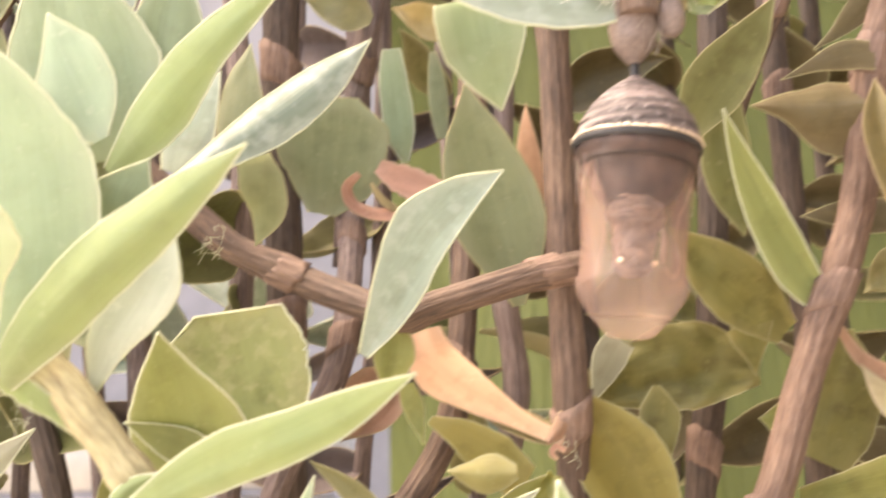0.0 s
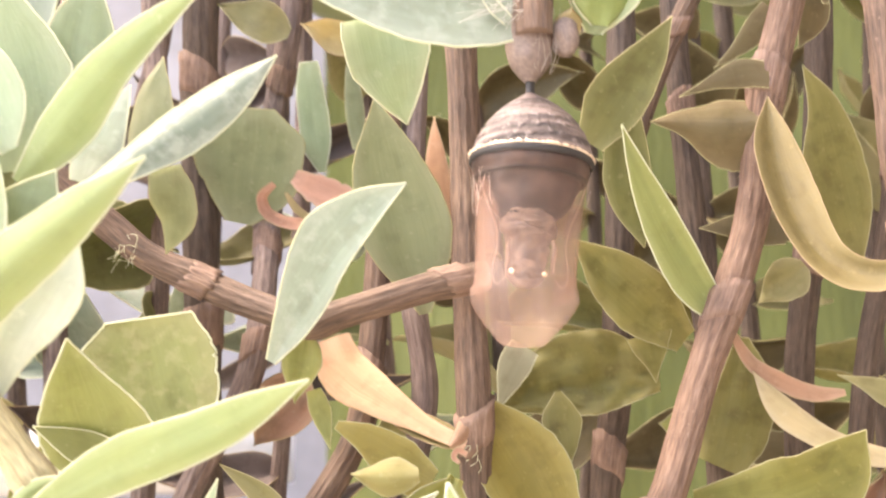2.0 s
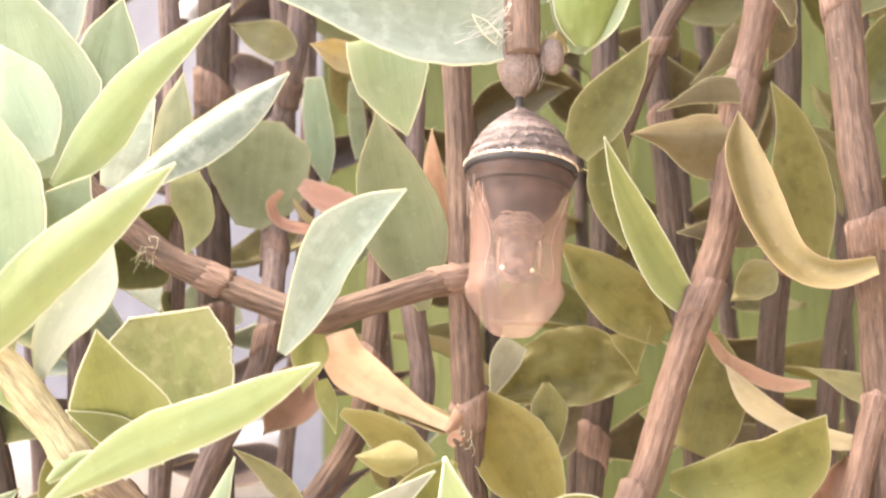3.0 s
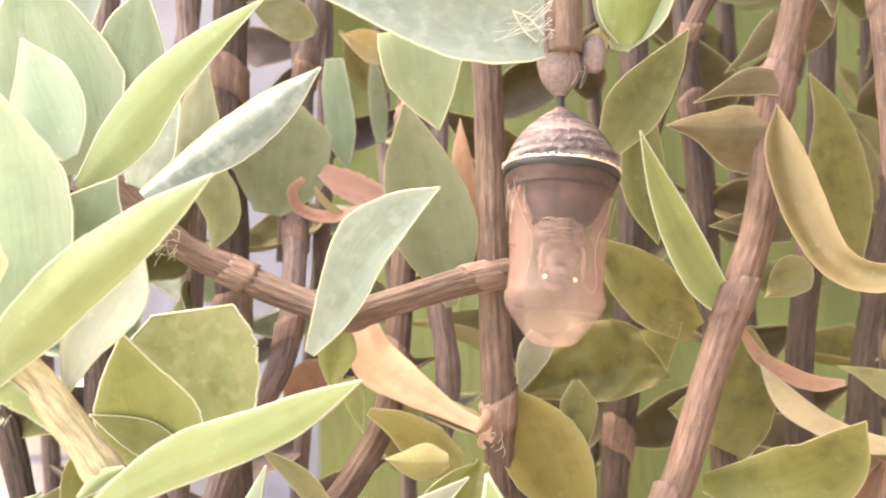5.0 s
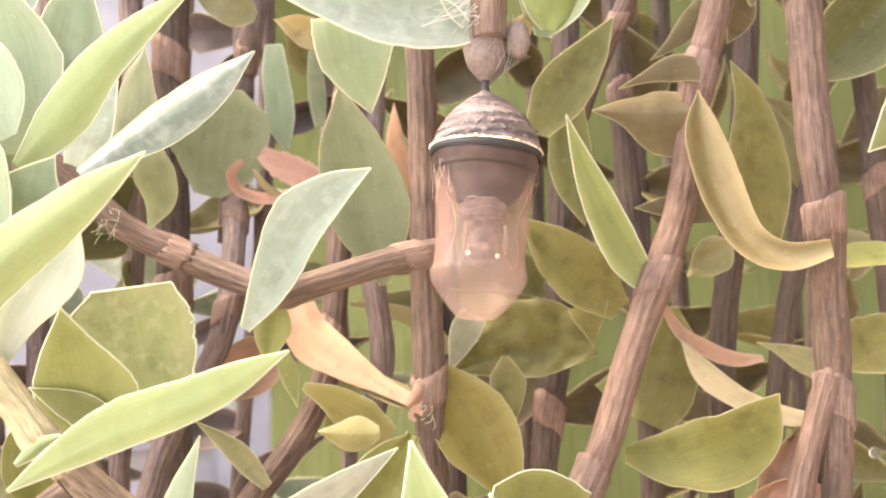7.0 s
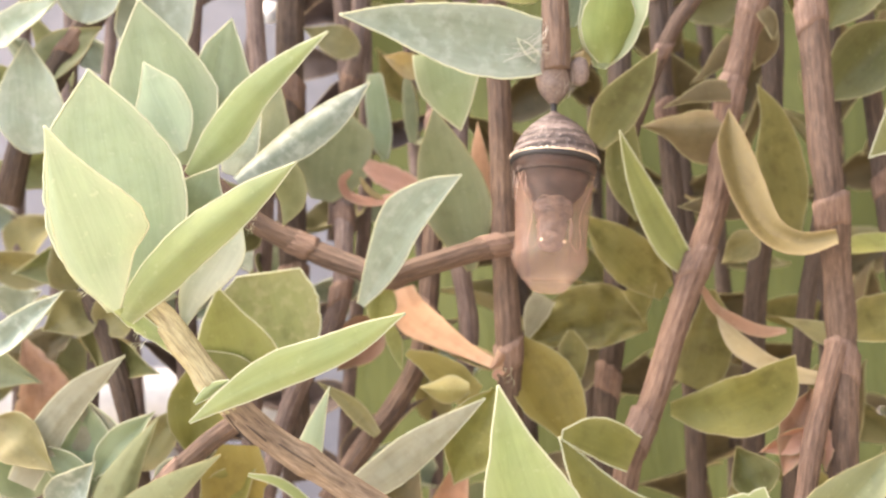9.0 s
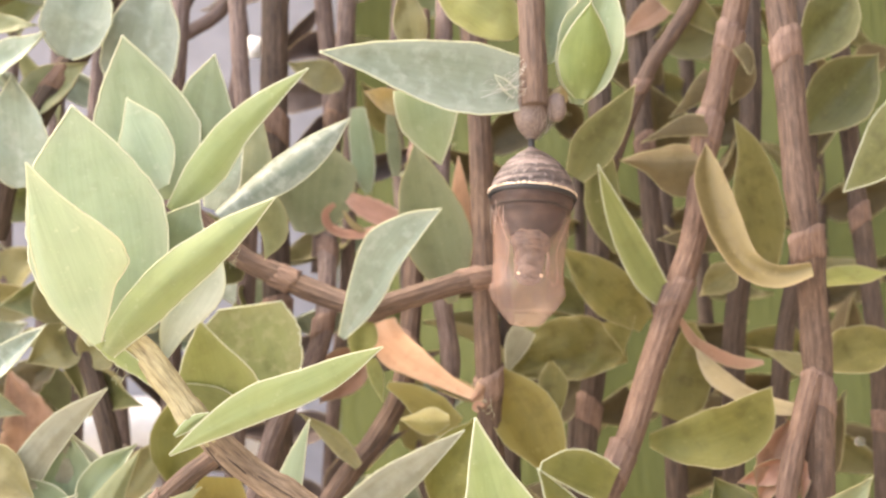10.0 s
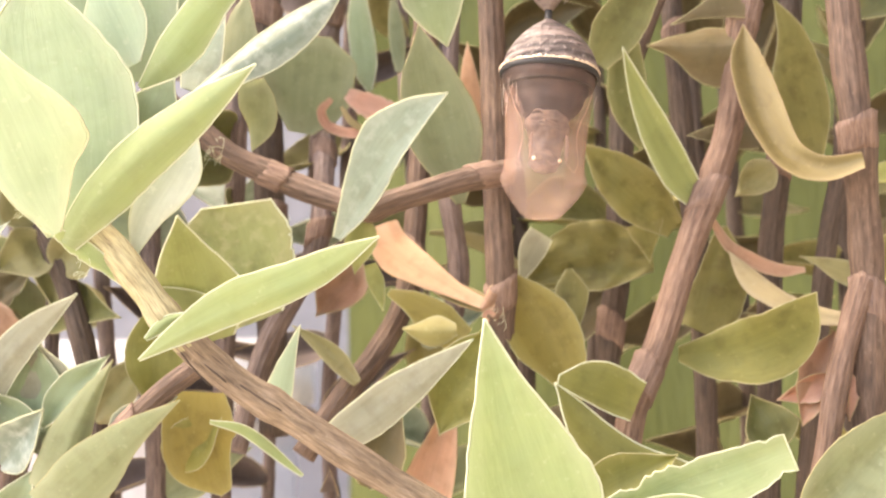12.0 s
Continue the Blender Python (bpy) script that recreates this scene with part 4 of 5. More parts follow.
shoot = thing("succulent_shoot", place(-84.1, 40.1, 2.2), "dim grey-green leaves of a shoot further back", "plant shoot", "trailing shoots")
stem(shoot, [(-84.1, 40.1, 2.2), (-81.4, 38.5, 13.3), (-76.9, 37.2, 22.6), (-69.0, 37.3, 36.5), (-62.8, 37.3, 50.7)], 2.10, "dark", (0.5,))
leaf(shoot, (-84.0, 28.7, 25.7), (-73.1, 24.2, 32.3), 6.4, -20, 0.3, 0, "blue")
leaf(shoot, (-84.6, 29.5, 34.5), (-75.4, 27.4, 34.6), 4.6, -20, 0.3, 0, "sage")
leaf(shoot, (-79.6, 37.1, 23.6), (-68.4, 34.1, 30.6), 8.5, -10, 0.2, 0, "sage")
leaf(shoot, (-77.9, 32.1, 8.9), (-79.4, 29.5, 27.0), 11.0, 0, 0.2, 0, "blue", blunt=0.3)
leaf(shoot, (-60.9, 35.1, 23.0), (-57.5, 33.6, 48.2), 13.2, 0, 0.2, 0, "blue", blunt=0.2)
leaf(shoot, (-71.5, 32.0, 30.7), (-66.1, 29.7, 47.4), 12.1, 0, 0.2, 0, "blue")

shoot = thing("succulent_shoot", place(-30.6, 54.6, -0.3), "olive leaves of a back shoot under the canopy", "plant shoot", "trailing shoots")
stem(shoot, [(-37.8, 62.5, -42.6), (-38.2, 59.8, -22.8), (-38.5, 56.7, -0.9), (-39.0, 55.5, 21.7), (-38.8, 53.7, 49.0), (-38.5, 51.4, 65.7)], 2.45, "dark", (0.3, 0.62))
blade(shoot, [(-33.0, 53.9, 5.7), (-31.6, 51.8, 12.6), (-31.0, 49.4, 20.6)], (2.1, 5.4, 7.5, 7.3, 3.2), (1.6, 5.7, 7.0, 6.8, 2.9), "sage")
blade(shoot, [(-16.6, 50.4, 7.0), (-20.8, 50.9, 9.0), (-25.6, 51.5, 11.6)], (2.0, 2.4, 2.3, 1.1), (1.6, 2.1, 1.9, 1.1), "salmon", ragged=0.15, fold=(20, 10))
blade(shoot, [(-19.2, 49.0, 5.6), (-24.8, 47.8, 4.2), (-28.5, 47.1, 5.2), (-29.6, 46.5, 7.5), (-28.0, 46.0, 9.3)], (0.7, 1.0, 0.9, 0.8, 0.4), (0.7, 1.0, 1.0, 0.8, 0.4), "salmon", fold=(30, -30), ragged=0.1)
blade(shoot, [(-22.0, 48.7, 4.4), (-24.8, 47.4, 5.9), (-26.5, 46.3, 8.1)], (0.3, 0.5, 0.5, 0.2), (0.3, 0.5, 0.5, 0.2), "cream")
blade(shoot, [(-21.9, 56.8, 13.6), (-23.1, 55.6, 21.4), (-23.8, 54.5, 29.0)], (0.5, 2.2, 2.1, 2.0, 1.2), (0.4, 1.8, 2.1, 1.8, 1.3), "pale")
blade(shoot, [(-16.9, 57.0, 17.0), (-17.4, 56.5, 23.5), (-18.0, 56.0, 29.1)], (0.7, 1.3, 1.2, 0.5), (0.7, 1.3, 1.2, 0.5), "sage")
leaf(shoot, (-15.2, 20.3, 28.0), (-16.9, 18.7, 39.5), 5.5, 0, 0.2, 0, "dull")
leaf(shoot, (-26.5, 54.9, 33.3), (-36.7, 54.3, 37.4), 6.2, 0, 0.2, 0, "dull")
leaf(shoot, (-23.8, 46.7, -16.4), (-30.5, 47.9, -24.8), 8.7, 0, 0.4, 0, "pink", blunt=0.2)

shoot = thing("old_stem", place(29.6, 49.6, -65.3), "bare dark brown ribbed old stem", "plant stem", "old stems")
stem(shoot, [(29.6, 49.6, -65.3), (29.4, 46.2, -34.3), (28.1, 44.0, -11.4), (26.4, 42.8, 11.3), (25.6, 42.3, 29.5), (24.9, 41.0, 53.2)], 1.66, "dark", (0.35, 0.7))

shoot = thing("old_stem", place(13.2, 57.7, -65.6), "bare dark brown ribbed old stem", "plant stem", "old stems")
stem(shoot, [(13.2, 57.7, -65.6), (15.5, 54.2, -33.8), (17.6, 53.0, -18.1), (18.5, 51.8, -2.1), (20.0, 51.0, 28.0), (21.0, 50.0, 60.0)], 2.03, "dark", (0.3,))

shoot = thing("old_stem", place(39.9, 53.7, -65.9), "bare dark brown ribbed old stem", "plant stem", "old stems")
stem(shoot, [(39.9, 53.7, -65.9), (40.5, 49.3, -34.4), (40.9, 46.5, -15.1), (42.7, 44.4, 0.5), (45.2, 43.0, 24.6), (47.0, 42.0, 62.0)], 1.83, "dark", (0.5,))

shoot = thing("old_stem", place(43.7, 49.6, -65.6), "bare dark brown ribbed old stem", "plant stem", "old stems")
stem(shoot, [(43.7, 49.6, -65.6), (48.0, 43.1, -19.4), (50.8, 41.0, -4.1), (53.2, 38.5, 13.2), (55.5, 37.0, 60.0)], 1.56, "dark", (0.6,))

shoot = thing("old_stem", place(64.5, 47.6, -66.0), "bare dark brown ribbed old stem", "plant stem", "old stems")
stem(shoot, [(64.5, 47.6, -66.0), (64.5, 42.0, -25.5), (63.3, 39.8, -10.3), (61.6, 38.9, 10.3), (60.3, 37.7, 33.3), (59.7, 35.2, 51.2)], 1.63, "dark", (0.3, 0.6))

shoot = thing("old_stem", place(-42.1, 40.7, -45.2), "bare dark brown ribbed old stem", "plant stem", "old stems")
stem(shoot, [(-42.1, 40.7, -45.2), (-37.9, 44.6, -29.6), (-31.8, 44.0, -18.5), (-29.9, 43.6, -11.9), (-29.3, 50.6, -1.0), (-29.2, 60.9, 12.4), (-28.7, 68.2, 31.9), (-30.8, 66.2, 60.8)], 1.64, "mauve", (0.3, 0.45))

shoot = thing("old_stem", place(-32.0, 34.8, -46.1), "bare dark brown ribbed old stem", "plant stem", "old stems")
stem(shoot, [(-32.0, 34.8, -46.1), (-26.7, 35.7, -38.3), (-21.2, 37.7, -31.2), (-16.9, 39.6, -22.8), (-15.2, 42.0, -11.3), (-13.5, 45.0, 12.0), (-12.5, 48.0, 45.0)], 1.74, "brown", (0.35, 0.7))

shoot = thing("old_stem", place(-10.8, 42.6, -30.1), "bare dark brown ribbed old stem", "plant stem", "old stems")
stem(shoot, [(-10.8, 42.6, -30.1), (-8.8, 41.0, -19.0), (-10.0, 41.5, -7.5), (-10.1, 43.8, 4.6), (-9.5, 46.3, 15.2), (-8.6, 50.1, 31.8), (-7.7, 50.9, 54.8)], 1.60, "mauve", (0.3,))

shoot = thing("old_stem", place(-65.9, 21.5, -52.5), "bare dark brown ribbed old stem", "plant stem", "old stems")
stem(shoot, [(-65.9, 21.5, -52.5), (-55.1, 18.2, -43.0), (-49.3, 16.4, -37.9), (-45.5, 15.0, -35.2), (-42.5, 14.6, -33.0)], 1.43, "brown", (0.5,))

shoot = thing("old_stem", place(18.1, 40.9, 10.8), "bare dark brown ribbed old stem", "plant stem", "old stems")
stem(shoot, [(18.1, 40.9, 10.8), (21.2, 37.6, 20.0), (25.4, 34.2, 29.9), (29.1, 32.4, 35.4), (32.4, 30.6, 40.8), (35.9, 29.4, 49.5)], 1.31, "brown", (0.4,))

shoot = thing("old_stem", place(-25.3, 58.2, 59.9), "bare dark brown ribbed old stem", "plant stem", "old stems")
stem(shoot, [(-25.3, 58.2, 59.9), (-26.5, 61.2, 38.6), (-29.7, 63.9, 19.6), (-30.9, 68.5, 1.1)], 1.74, "mauve", (0.5,))

shoot = thing("old_stem", place(-48.2, 65.9, 62.9), "bare dark brown ribbed old stem", "plant stem", "old stems")
stem(shoot, [(-48.2, 65.9, 62.9), (-46.1, 68.7, 43.2), (-50.4, 71.7, 21.6)], 1.61, "mauve", ())

shoot = thing("old_stem", place(-56.4, 64.2, 46.2), "bare dark brown ribbed old stem", "plant stem", "old stems")
stem(shoot, [(-56.4, 64.2, 46.2), (-50.0, 63.6, 50.5), (-44.7, 62.4, 59.1)], 1.32, "mauve", ())

shoot = thing("succulent_shoot", place(-63.7, 48.9, -60.3), "dusty grey-green leaves low in the plant", "plant shoot", "trailing shoots")
stem(shoot, [(-63.7, 48.9, -60.3), (-62.4, 47.3, -49.4), (-63.3, 45.8, -38.4), (-66.8, 44.7, -23.6), (-71.6, 43.9, -10.5)], 1.71, "dark", ())
leaf(shoot, (-63.0, 44.0, -40.3), (-53.8, 38.5, -29.7), 6.5, 0, 0.3, 0, "dull")
leaf(shoot, (-68.6, 43.9, -18.1), (-62.2, 39.9, -11.1), 7.6, 0, 0.3, 0, "dull")
leaf(shoot, (-70.7, 44.4, -14.2), (-78.0, 40.9, -18.3), 8.5, 0, 0.3, 0, "dull")
leaf(shoot, (-71.6, 43.9, -10.5), (-76.7, 40.7, -2.4), 9.5, 0, 0.3, 0, "dull")
leaf(shoot, (-75.5, 30.5, -44.4), (-79.6, 24.8, -32.7), 9.6, 0, 0.3, 0, "pale")
leaf(shoot, (-71.6, 24.8, -46.8), (-64.7, 17.7, -39.6), 6.8, 0, 0.3, 0, "white")
leaf(shoot, (-49.5, 26.8, -47.3), (-41.8, 23.7, -39.1), 6.9, 0, 0.3, 0, "lime")
leaf(shoot, (-23.2, 31.3, -50.5), (-17.9, 29.8, -39.5), 7.9, 0, 0.3, 0, "brown")
leaf(shoot, (-18.0, 35.1, -62.8), (-9.8, 31.3, -36.1), 8.0, 0, 0.3, 0, "pink")
blade(shoot, [(-81.1, 50.0, -37.7), (-78.5, 49.0, -28.4), (-82.3, 48.0, -19.0)], (2.9, 4.8, 3.9, 0.5), (2.9, 4.4, 3.4, 0.5), "pink", ragged=0.3, crinkle=1.5, fold=(15, 15))
blade(shoot, [(-87.7, 52.0, -24.3), (-80.1, 51.0, -20.6), (-73.5, 50.0, -15.0)], (2.5, 3.9, 2.9, 0.0), (2.5, 3.4, 2.4, 0.0), "brown", ragged=0.3, crinkle=1.5, fold=(15, 15))
blade(shoot, [(-74.8, 54.0, -30.1), (-80.7, 54.0, -24.2), (-88.3, 54.0, -23.2)], (2.5, 3.0, 2.5, 0.5), (2.5, 3.0, 2.5, 0.5), "dull", ragged=0.3, crinkle=1.5, fold=(15, 15))

# ---- the chrysalis ----
def lathe(profile, sides=48, shape=None, cap=True):
    """A turned body from (z, radius) in mm; shape(z, angle) gives a factor on the radius."""
    bm = bmesh.new()
    rings = []
    for z, r in profile:
        ring = []
        for k in range(sides):
            a = 2 * math.pi * k / sides
            q = r * (shape(z, a) if shape else 1)
            ring.append(bm.verts.new((q * math.cos(a) * MM, q * math.sin(a) * MM, z * MM)))
        rings.append(ring)
    for lo, hi in zip(rings, rings[1:]):
        for k in range(sides):
            bm.faces.new((lo[k], hi[k], hi[(k + 1) % sides], lo[(k + 1) % sides]))
    if cap:
        bm.faces.new(rings[0])
        bm.faces.new(rings[-1][::-1])
    bmesh.ops.recalc_face_normals(bm, faces=bm.faces[:])
    return bm


def smooth_profile(knots, count=40):
    zs = [k[0] for k in knots]
    line = spline([Vector((z, r, 0)) for z, r in knots], max(2, count // len(zs)))
    return [(p.x, max(0.05, p.y)) for p in line]


def chrysalis_materials():
    dome, n, l, b = shader("chrysalis_dome")
    tc = n.new("ShaderNodeTexCoord")
    rings = grain(n, l, tc.outputs["Object"], 600, 4, (0.25, 0.25, 2.2))
    crust = grain(n, l, tc.outputs["Object"], 1400, 6)
    col = ramp(n, l, rings, [(0.36, (0.022, 0.015, 0.014)), (0.5, (0.07, 0.05, 0.046)), (0.62, (0.18, 0.135, 0.122))])
    col = mixed(n, l, "MIX", ramp(n, l, crust, [(0.58, (0, 0, 0)), (0.7, (0.6, 0.6, 0.6))]), col, (0.30, 0.25, 0.235))
    l.new(col, b.inputs["Base Color"])
    b.inputs["Roughness"].default_value = 0.55
    relief(n, l, b, mixed(n, l, "ADD", 0.9, rings, crust), 0.9, 0.0005)

    shell, n, l, b = shader("chrysalis_shell")
    tc = n.new("ShaderNodeTexCoord")
    film = grain(n, l, tc.outputs["Object"], 260, 5, (1, 1, 0.4))
    crease = grain(n, l, tc.outputs["Object"], 620, 5, (1, 1, 0.7))
    l.new(ramp(n, l, film, [(0.34, (0.33, 0.245, 0.222)), (0.62, (0.475, 0.375, 0.338))]), b.inputs["Base Color"])
    b.inputs["Roughness"].default_value, b.inputs["Specular IOR Level"].default_value = 0.22, 0.5
    relief(n, l, b, mixed(n, l, "ADD", 0.8, film, crease), 0.75, 0.0006)
    tr, cl, m1, m2 = n.new("ShaderNodeBsdfTranslucent"), n.new("ShaderNodeBsdfTransparent"), n.new("ShaderNodeMixShader"), n.new("ShaderNodeMixShader")
    tr.inputs[0].default_value = (0.42, 0.318, 0.282, 1)
    cl.inputs[0].default_value = (1.0, 0.93, 0.88, 1)
    m1.inputs[0].default_value = 0.5
    l.new(b.outputs[0], m1.inputs[1])
    l.new(tr.outputs[0], m1.inputs[2])
    sep = n.new("ShaderNodeSeparateXYZ")
    l.new(tc.outputs["Object"], sep.inputs[0])
    mr = n.new("ShaderNodeMapRange")
    mr.inputs["From Min"].default_value, mr.inputs["From Max"].default_value = -0.018, -0.001
    l.new(sep.outputs[2], mr.inputs[0])
    clear = ramp(n, l, mr.outputs[0], [(0.0, (0.62,) * 3), (0.3, (0.68,) * 3), (0.45, (0.72,) * 3), (0.7, (0.76,) * 3), (0.82, (0.82,) * 3), (0.97, (0.93,) * 3)])
    l.new(mixed(n, l, "MULTIPLY", 0.4, clear, ramp(n, l, crease, [(0.36, (0.6, 0.6, 0.6)), (0.56, (1, 1, 1))])), m2.inputs[0])
    l.new(m1.outputs[0], m2.inputs[1])
    l.new(cl.outputs[0], m2.inputs[2])
    l.new(m2.outputs[0], n["Material Output"].inputs[0])
    return dome, shell


def chrysalis():
    dome_skin, shell_skin = chrysalis_materials()
    dark = plain("dark_abdomen", (0.034, 0.021, 0.018), 0.6, rim=0.8, scale=500)
    black = plain("black_stalk", (0.014, 0.012, 0.012), 0.6)
    gold = plain("gold_beads", (0.74, 0.60, 0.46), 0.35, 0.3)
    cream = plain("pale_body", (0.33, 0.25, 0.205), 0.5, rim=0.6, scale=620, through=0.5)
    rib_skin = plain("wing_vein", (0.24, 0.16, 0.125), 0.5)
    case_skin, cn, cl, cb = shader("wing_case_film")
    cb.inputs["Base Color"].default_value, cb.inputs["Roughness"].default_value = (0.46, 0.30, 0.235, 1), 0.35
    film_tr, film_clear, film_a, film_b = cn.new("ShaderNodeBsdfTranslucent"), cn.new("ShaderNodeBsdfTransparent"), cn.new("ShaderNodeMixShader"), cn.new("ShaderNodeMixShader")
    film_tr.inputs[0].default_value = (0.5, 0.33, 0.26, 1)
    film_a.inputs[0].default_value = 0.5
    fc = cn.new("ShaderNodeTexCoord")
    cl.new(ramp(cn, cl, grain(cn, cl, fc.outputs["Object"], 420, 4, (1, 1, 0.3)), [(0.3, (0.55,) * 3), (0.7, (0.85,) * 3)]), film_b.inputs[0])
    cl.new(cb.outputs[0], film_a.inputs[1])
    cl.new(film_tr.outputs[0], film_a.inputs[2])
    cl.new(film_a.outputs[0], film_b.inputs[1])
    cl.new(film_clear.outputs[0], film_b.inputs[2])
    cl.new(film_b.outputs[0], cn["Material Output"].inputs[0])
    top = thing("chrysalis", place(0, 0, 0), "translucent pinkish butterfly chrysalis with a dark dome and gold-dotted band", "chrysalis")
    top.rotation_euler = (radians(-2), radians(5), 0)

    def rings(z, a):
        return 1 + 0.014 * math.sin(z * 4.2 + 1.2 * noise.noise(Vector((math.cos(a), math.sin(a), z * 0.3)))) + 0.012 * noise.noise(Vector((math.cos(a) * 2, math.sin(a) * 2, z * 1.4)))
    upright = Matrix.Rotation(radians(-4), 4, "Y")

    def ridges(z, a):
        lines = math.sin(z * 6.3 + 0.9 * noise.noise(Vector((math.cos(a) * 1.5, math.sin(a) * 1.5, z * 0.5))))
        crumple = noise.noise(Vector((math.cos(a) * 5, math.sin(a) * 5, z * 2.6)))
        return 1 + 0.006 * lines + 0.014 * crumple * min(1, z / 2) + 0.006 * math.sin(9 * a)
    part("dome", lathe(smooth_profile([(0.1, 6.05), (1.3, 5.78), (2.85, 5.12), (4.4, 3.98), (5.5, 2.75), (6.2, 1.75), (6.7, 0.95), (7.1, 0.45)], 96), 96, ridges), dome_skin, top, "ridged grey-brown dome", upright)
    part("cremaster", lathe([(6.8, 0.6), (7.1, 0.5), (7.5, 0.44), (8.2, 0.46), (8.6, 0.6)], 20), black, top, "glossy black stalk", upright)
    part("dark_line", lathe([(-0.7, 5.98), (-0.5, 6.16), (-0.1, 6.2), (0.05, 6.12)], 64, None, False), black, top, "thin black line under the gold beads")
    band = part("gold_band", lathe([(0.06, 6.0), (0.1, 6.12), (0.2, 6.12), (0.26, 6.0)], 64, lambda z, a: 1 + 0.008 * noise.noise(Vector((a * 9, z, 3)))), gold, top, "gold-dotted band")
    bead = bmesh.new()
    bmesh.ops.create_icosphere(bead, subdivisions=1, radius=0.12 * MM)
    first = None
    for k in range(74):
        a = 2 * math.pi * k / 74 + random.uniform(-0.03, 0.03)
        if first is None:
            first = part("bead", bead, gold, band)
            ob = first
        else:
            ob = new("bead", first.data)
            ob.parent = band
        s = random.uniform(0.75, 1.5)
        ob.matrix_basis = Matrix.Translation((6.2 * MM * math.cos(a), 6.2 * MM * math.sin(a), (0.2 + random.uniform(-0.08, 0.08)) * MM)) @ Matrix.Rotation(a, 4, "Z") @ Matrix.Diagonal((0.9, s * random.uniform(1.2, 2.2), random.uniform(0.7, 1.5), 1))
    part("abdomen", lathe(smooth_profile([(-6.0, 1.6), (-5.7, 2.7), (-4.9, 3.75), (-3.6, 4.45), (-2.5, 4.8), (-2.2, 5.0), (-2.0, 5.55), (-0.5, 5.9)], 40), 48, rings), dark, top, "dark brown abdomen seen through the shell")

    part("abdomen_ring", lathe([(-2.25, 5.0), (-2.15, 5.48), (-2.05, 5.56), (-1.95, 5.5)], 48, None, False), black, top, "dark ring round the abdomen")

    def faceted(z, a):
        f = 1 - 0.035 * max(0, math.cos(2 * a)) if z > -13 else 1.0
        return f * (1 + 0.014 * noise.noise(Vector((math.cos(a) * 1.6, math.sin(a) * 1.6, z * 0.5))) + 0.012 * noise.noise(Vector((math.cos(a) * 6, math.sin(a) * 6, z * 1.1))))
    part("shell", lathe(smooth_profile([(-18.3, 0.6), (-18.25, 1.8), (-18.0, 2.35), (-16.6, 3.6), (-15.0, 4.75), (-14.0, 5.2), (-13.4, 5.25), (-12.4, 5.16), (-10.4, 5.12), (-7.2, 5.3), (-4.1, 5.55), (-2.0, 5.86), (-0.5, 6.08)], 66), 64, faceted), shell_skin, top, "clear pinkish papery shell")
    part("thorax", lathe(smooth_profile([(-12.7, 0.3), (-12.4, 1.2), (-11.6, 1.7), (-9.4, 1.85), (-7.6, 2.3), (-6.4, 2.9), (-5.4, 2.6)], 42), 40, lambda z, a: 1 + 0.3 * noise.noise(Vector((math.cos(a) * 2.5, math.sin(a) * 2.5, z * 1.3)))), cream, top, "pale body inside the shell")
    for x, z in ((-1.85, -12.2), (1.25, -12.3)):
        bm = bmesh.new()
        bmesh.ops.create_uvsphere(bm, u_segments=12, v_segments=8, radius=0.25 * MM)
        part("gold_spot", bm, gold, top, "shiny gold spot", Matrix.Translation((x * MM, -4.7 * MM, z * MM)))
    ridge = [Vector((x * MM, -4.4 * MM, z * MM)) for x, z in ((-1.8, -12.4), (-0.9, -12.5), (-0.3, -12.0), (0.3, -12.5), (1.2, -12.5))]
    part("head_ridge", tube(spline(ridge, 5), lambda t, i: (0.12 + 0.3 * math.sin(math.pi * t)) * MM, 8), cream, top, "pale ridge between the gold spots")
    for k in range(9):
        z, x0 = -5.9 - 0.27 * k, random.uniform(-2.3, -1.2)
        fold_line = [Vector(((x0 + q * random.uniform(0.55, 0.8)) * MM, (-3.6 - 0.4 * math.sin(q)) * MM, (z + random.uniform(-0.28, 0.28)) * MM)) for q in range(6)]
        part("skin_fold", tube(spline(fold_line, 4), lambda t, i: (0.05 + 0.13 * math.sin(math.pi * t)) * MM, 7), cream, top)
    brow = bmesh.new()
    bmesh.ops.create_uvsphere(brow, u_segments=18, v_segments=12, radius=1.3 * MM)
    for v in brow.verts:
        v.co *= 1 + 0.25 * noise.noise(v.co * 1100)
    part("brow", brow, cream, top, "pale bulge between the gold spots", Matrix.Translation((-0.3 * MM, -3.3 * MM, -11.6 * MM)) @ Matrix.Diagonal((1.0, 0.8, 0.7, 1)))
    for sx in (-1, 1):
        case = bmesh.new()
        grid = []
        for i in range(15):
            z = -2.6 - 11.0 * i / 14
            inner = 51 - 21 * math.exp(-((z + 1.6) / 3.2) ** 2) - 7 * math.exp(-((z + 14.0) / 1.8) ** 2)
            r = 5.0 + 0.62 * max(0, (z + 8) / 5.4) - 0.1
            row = []
            for k in range(9):
                a = radians(-inner + (inner + 50) * k / 8)
                row.append(case.verts.new((sx * r * math.cos(a) * MM, r * math.sin(a) * MM, z * MM)))
            grid.append(row)
        for lo, hi in zip(grid, grid[1:]):
            for k in range(8):
                case.faces.new((lo[k], lo[k + 1], hi[k + 1], hi[k]))
        bmesh.ops.recalc_face_normals(case, faces=case.faces[:])
        part("wing_case", case, case_skin, top, "pinkish empty wing case")
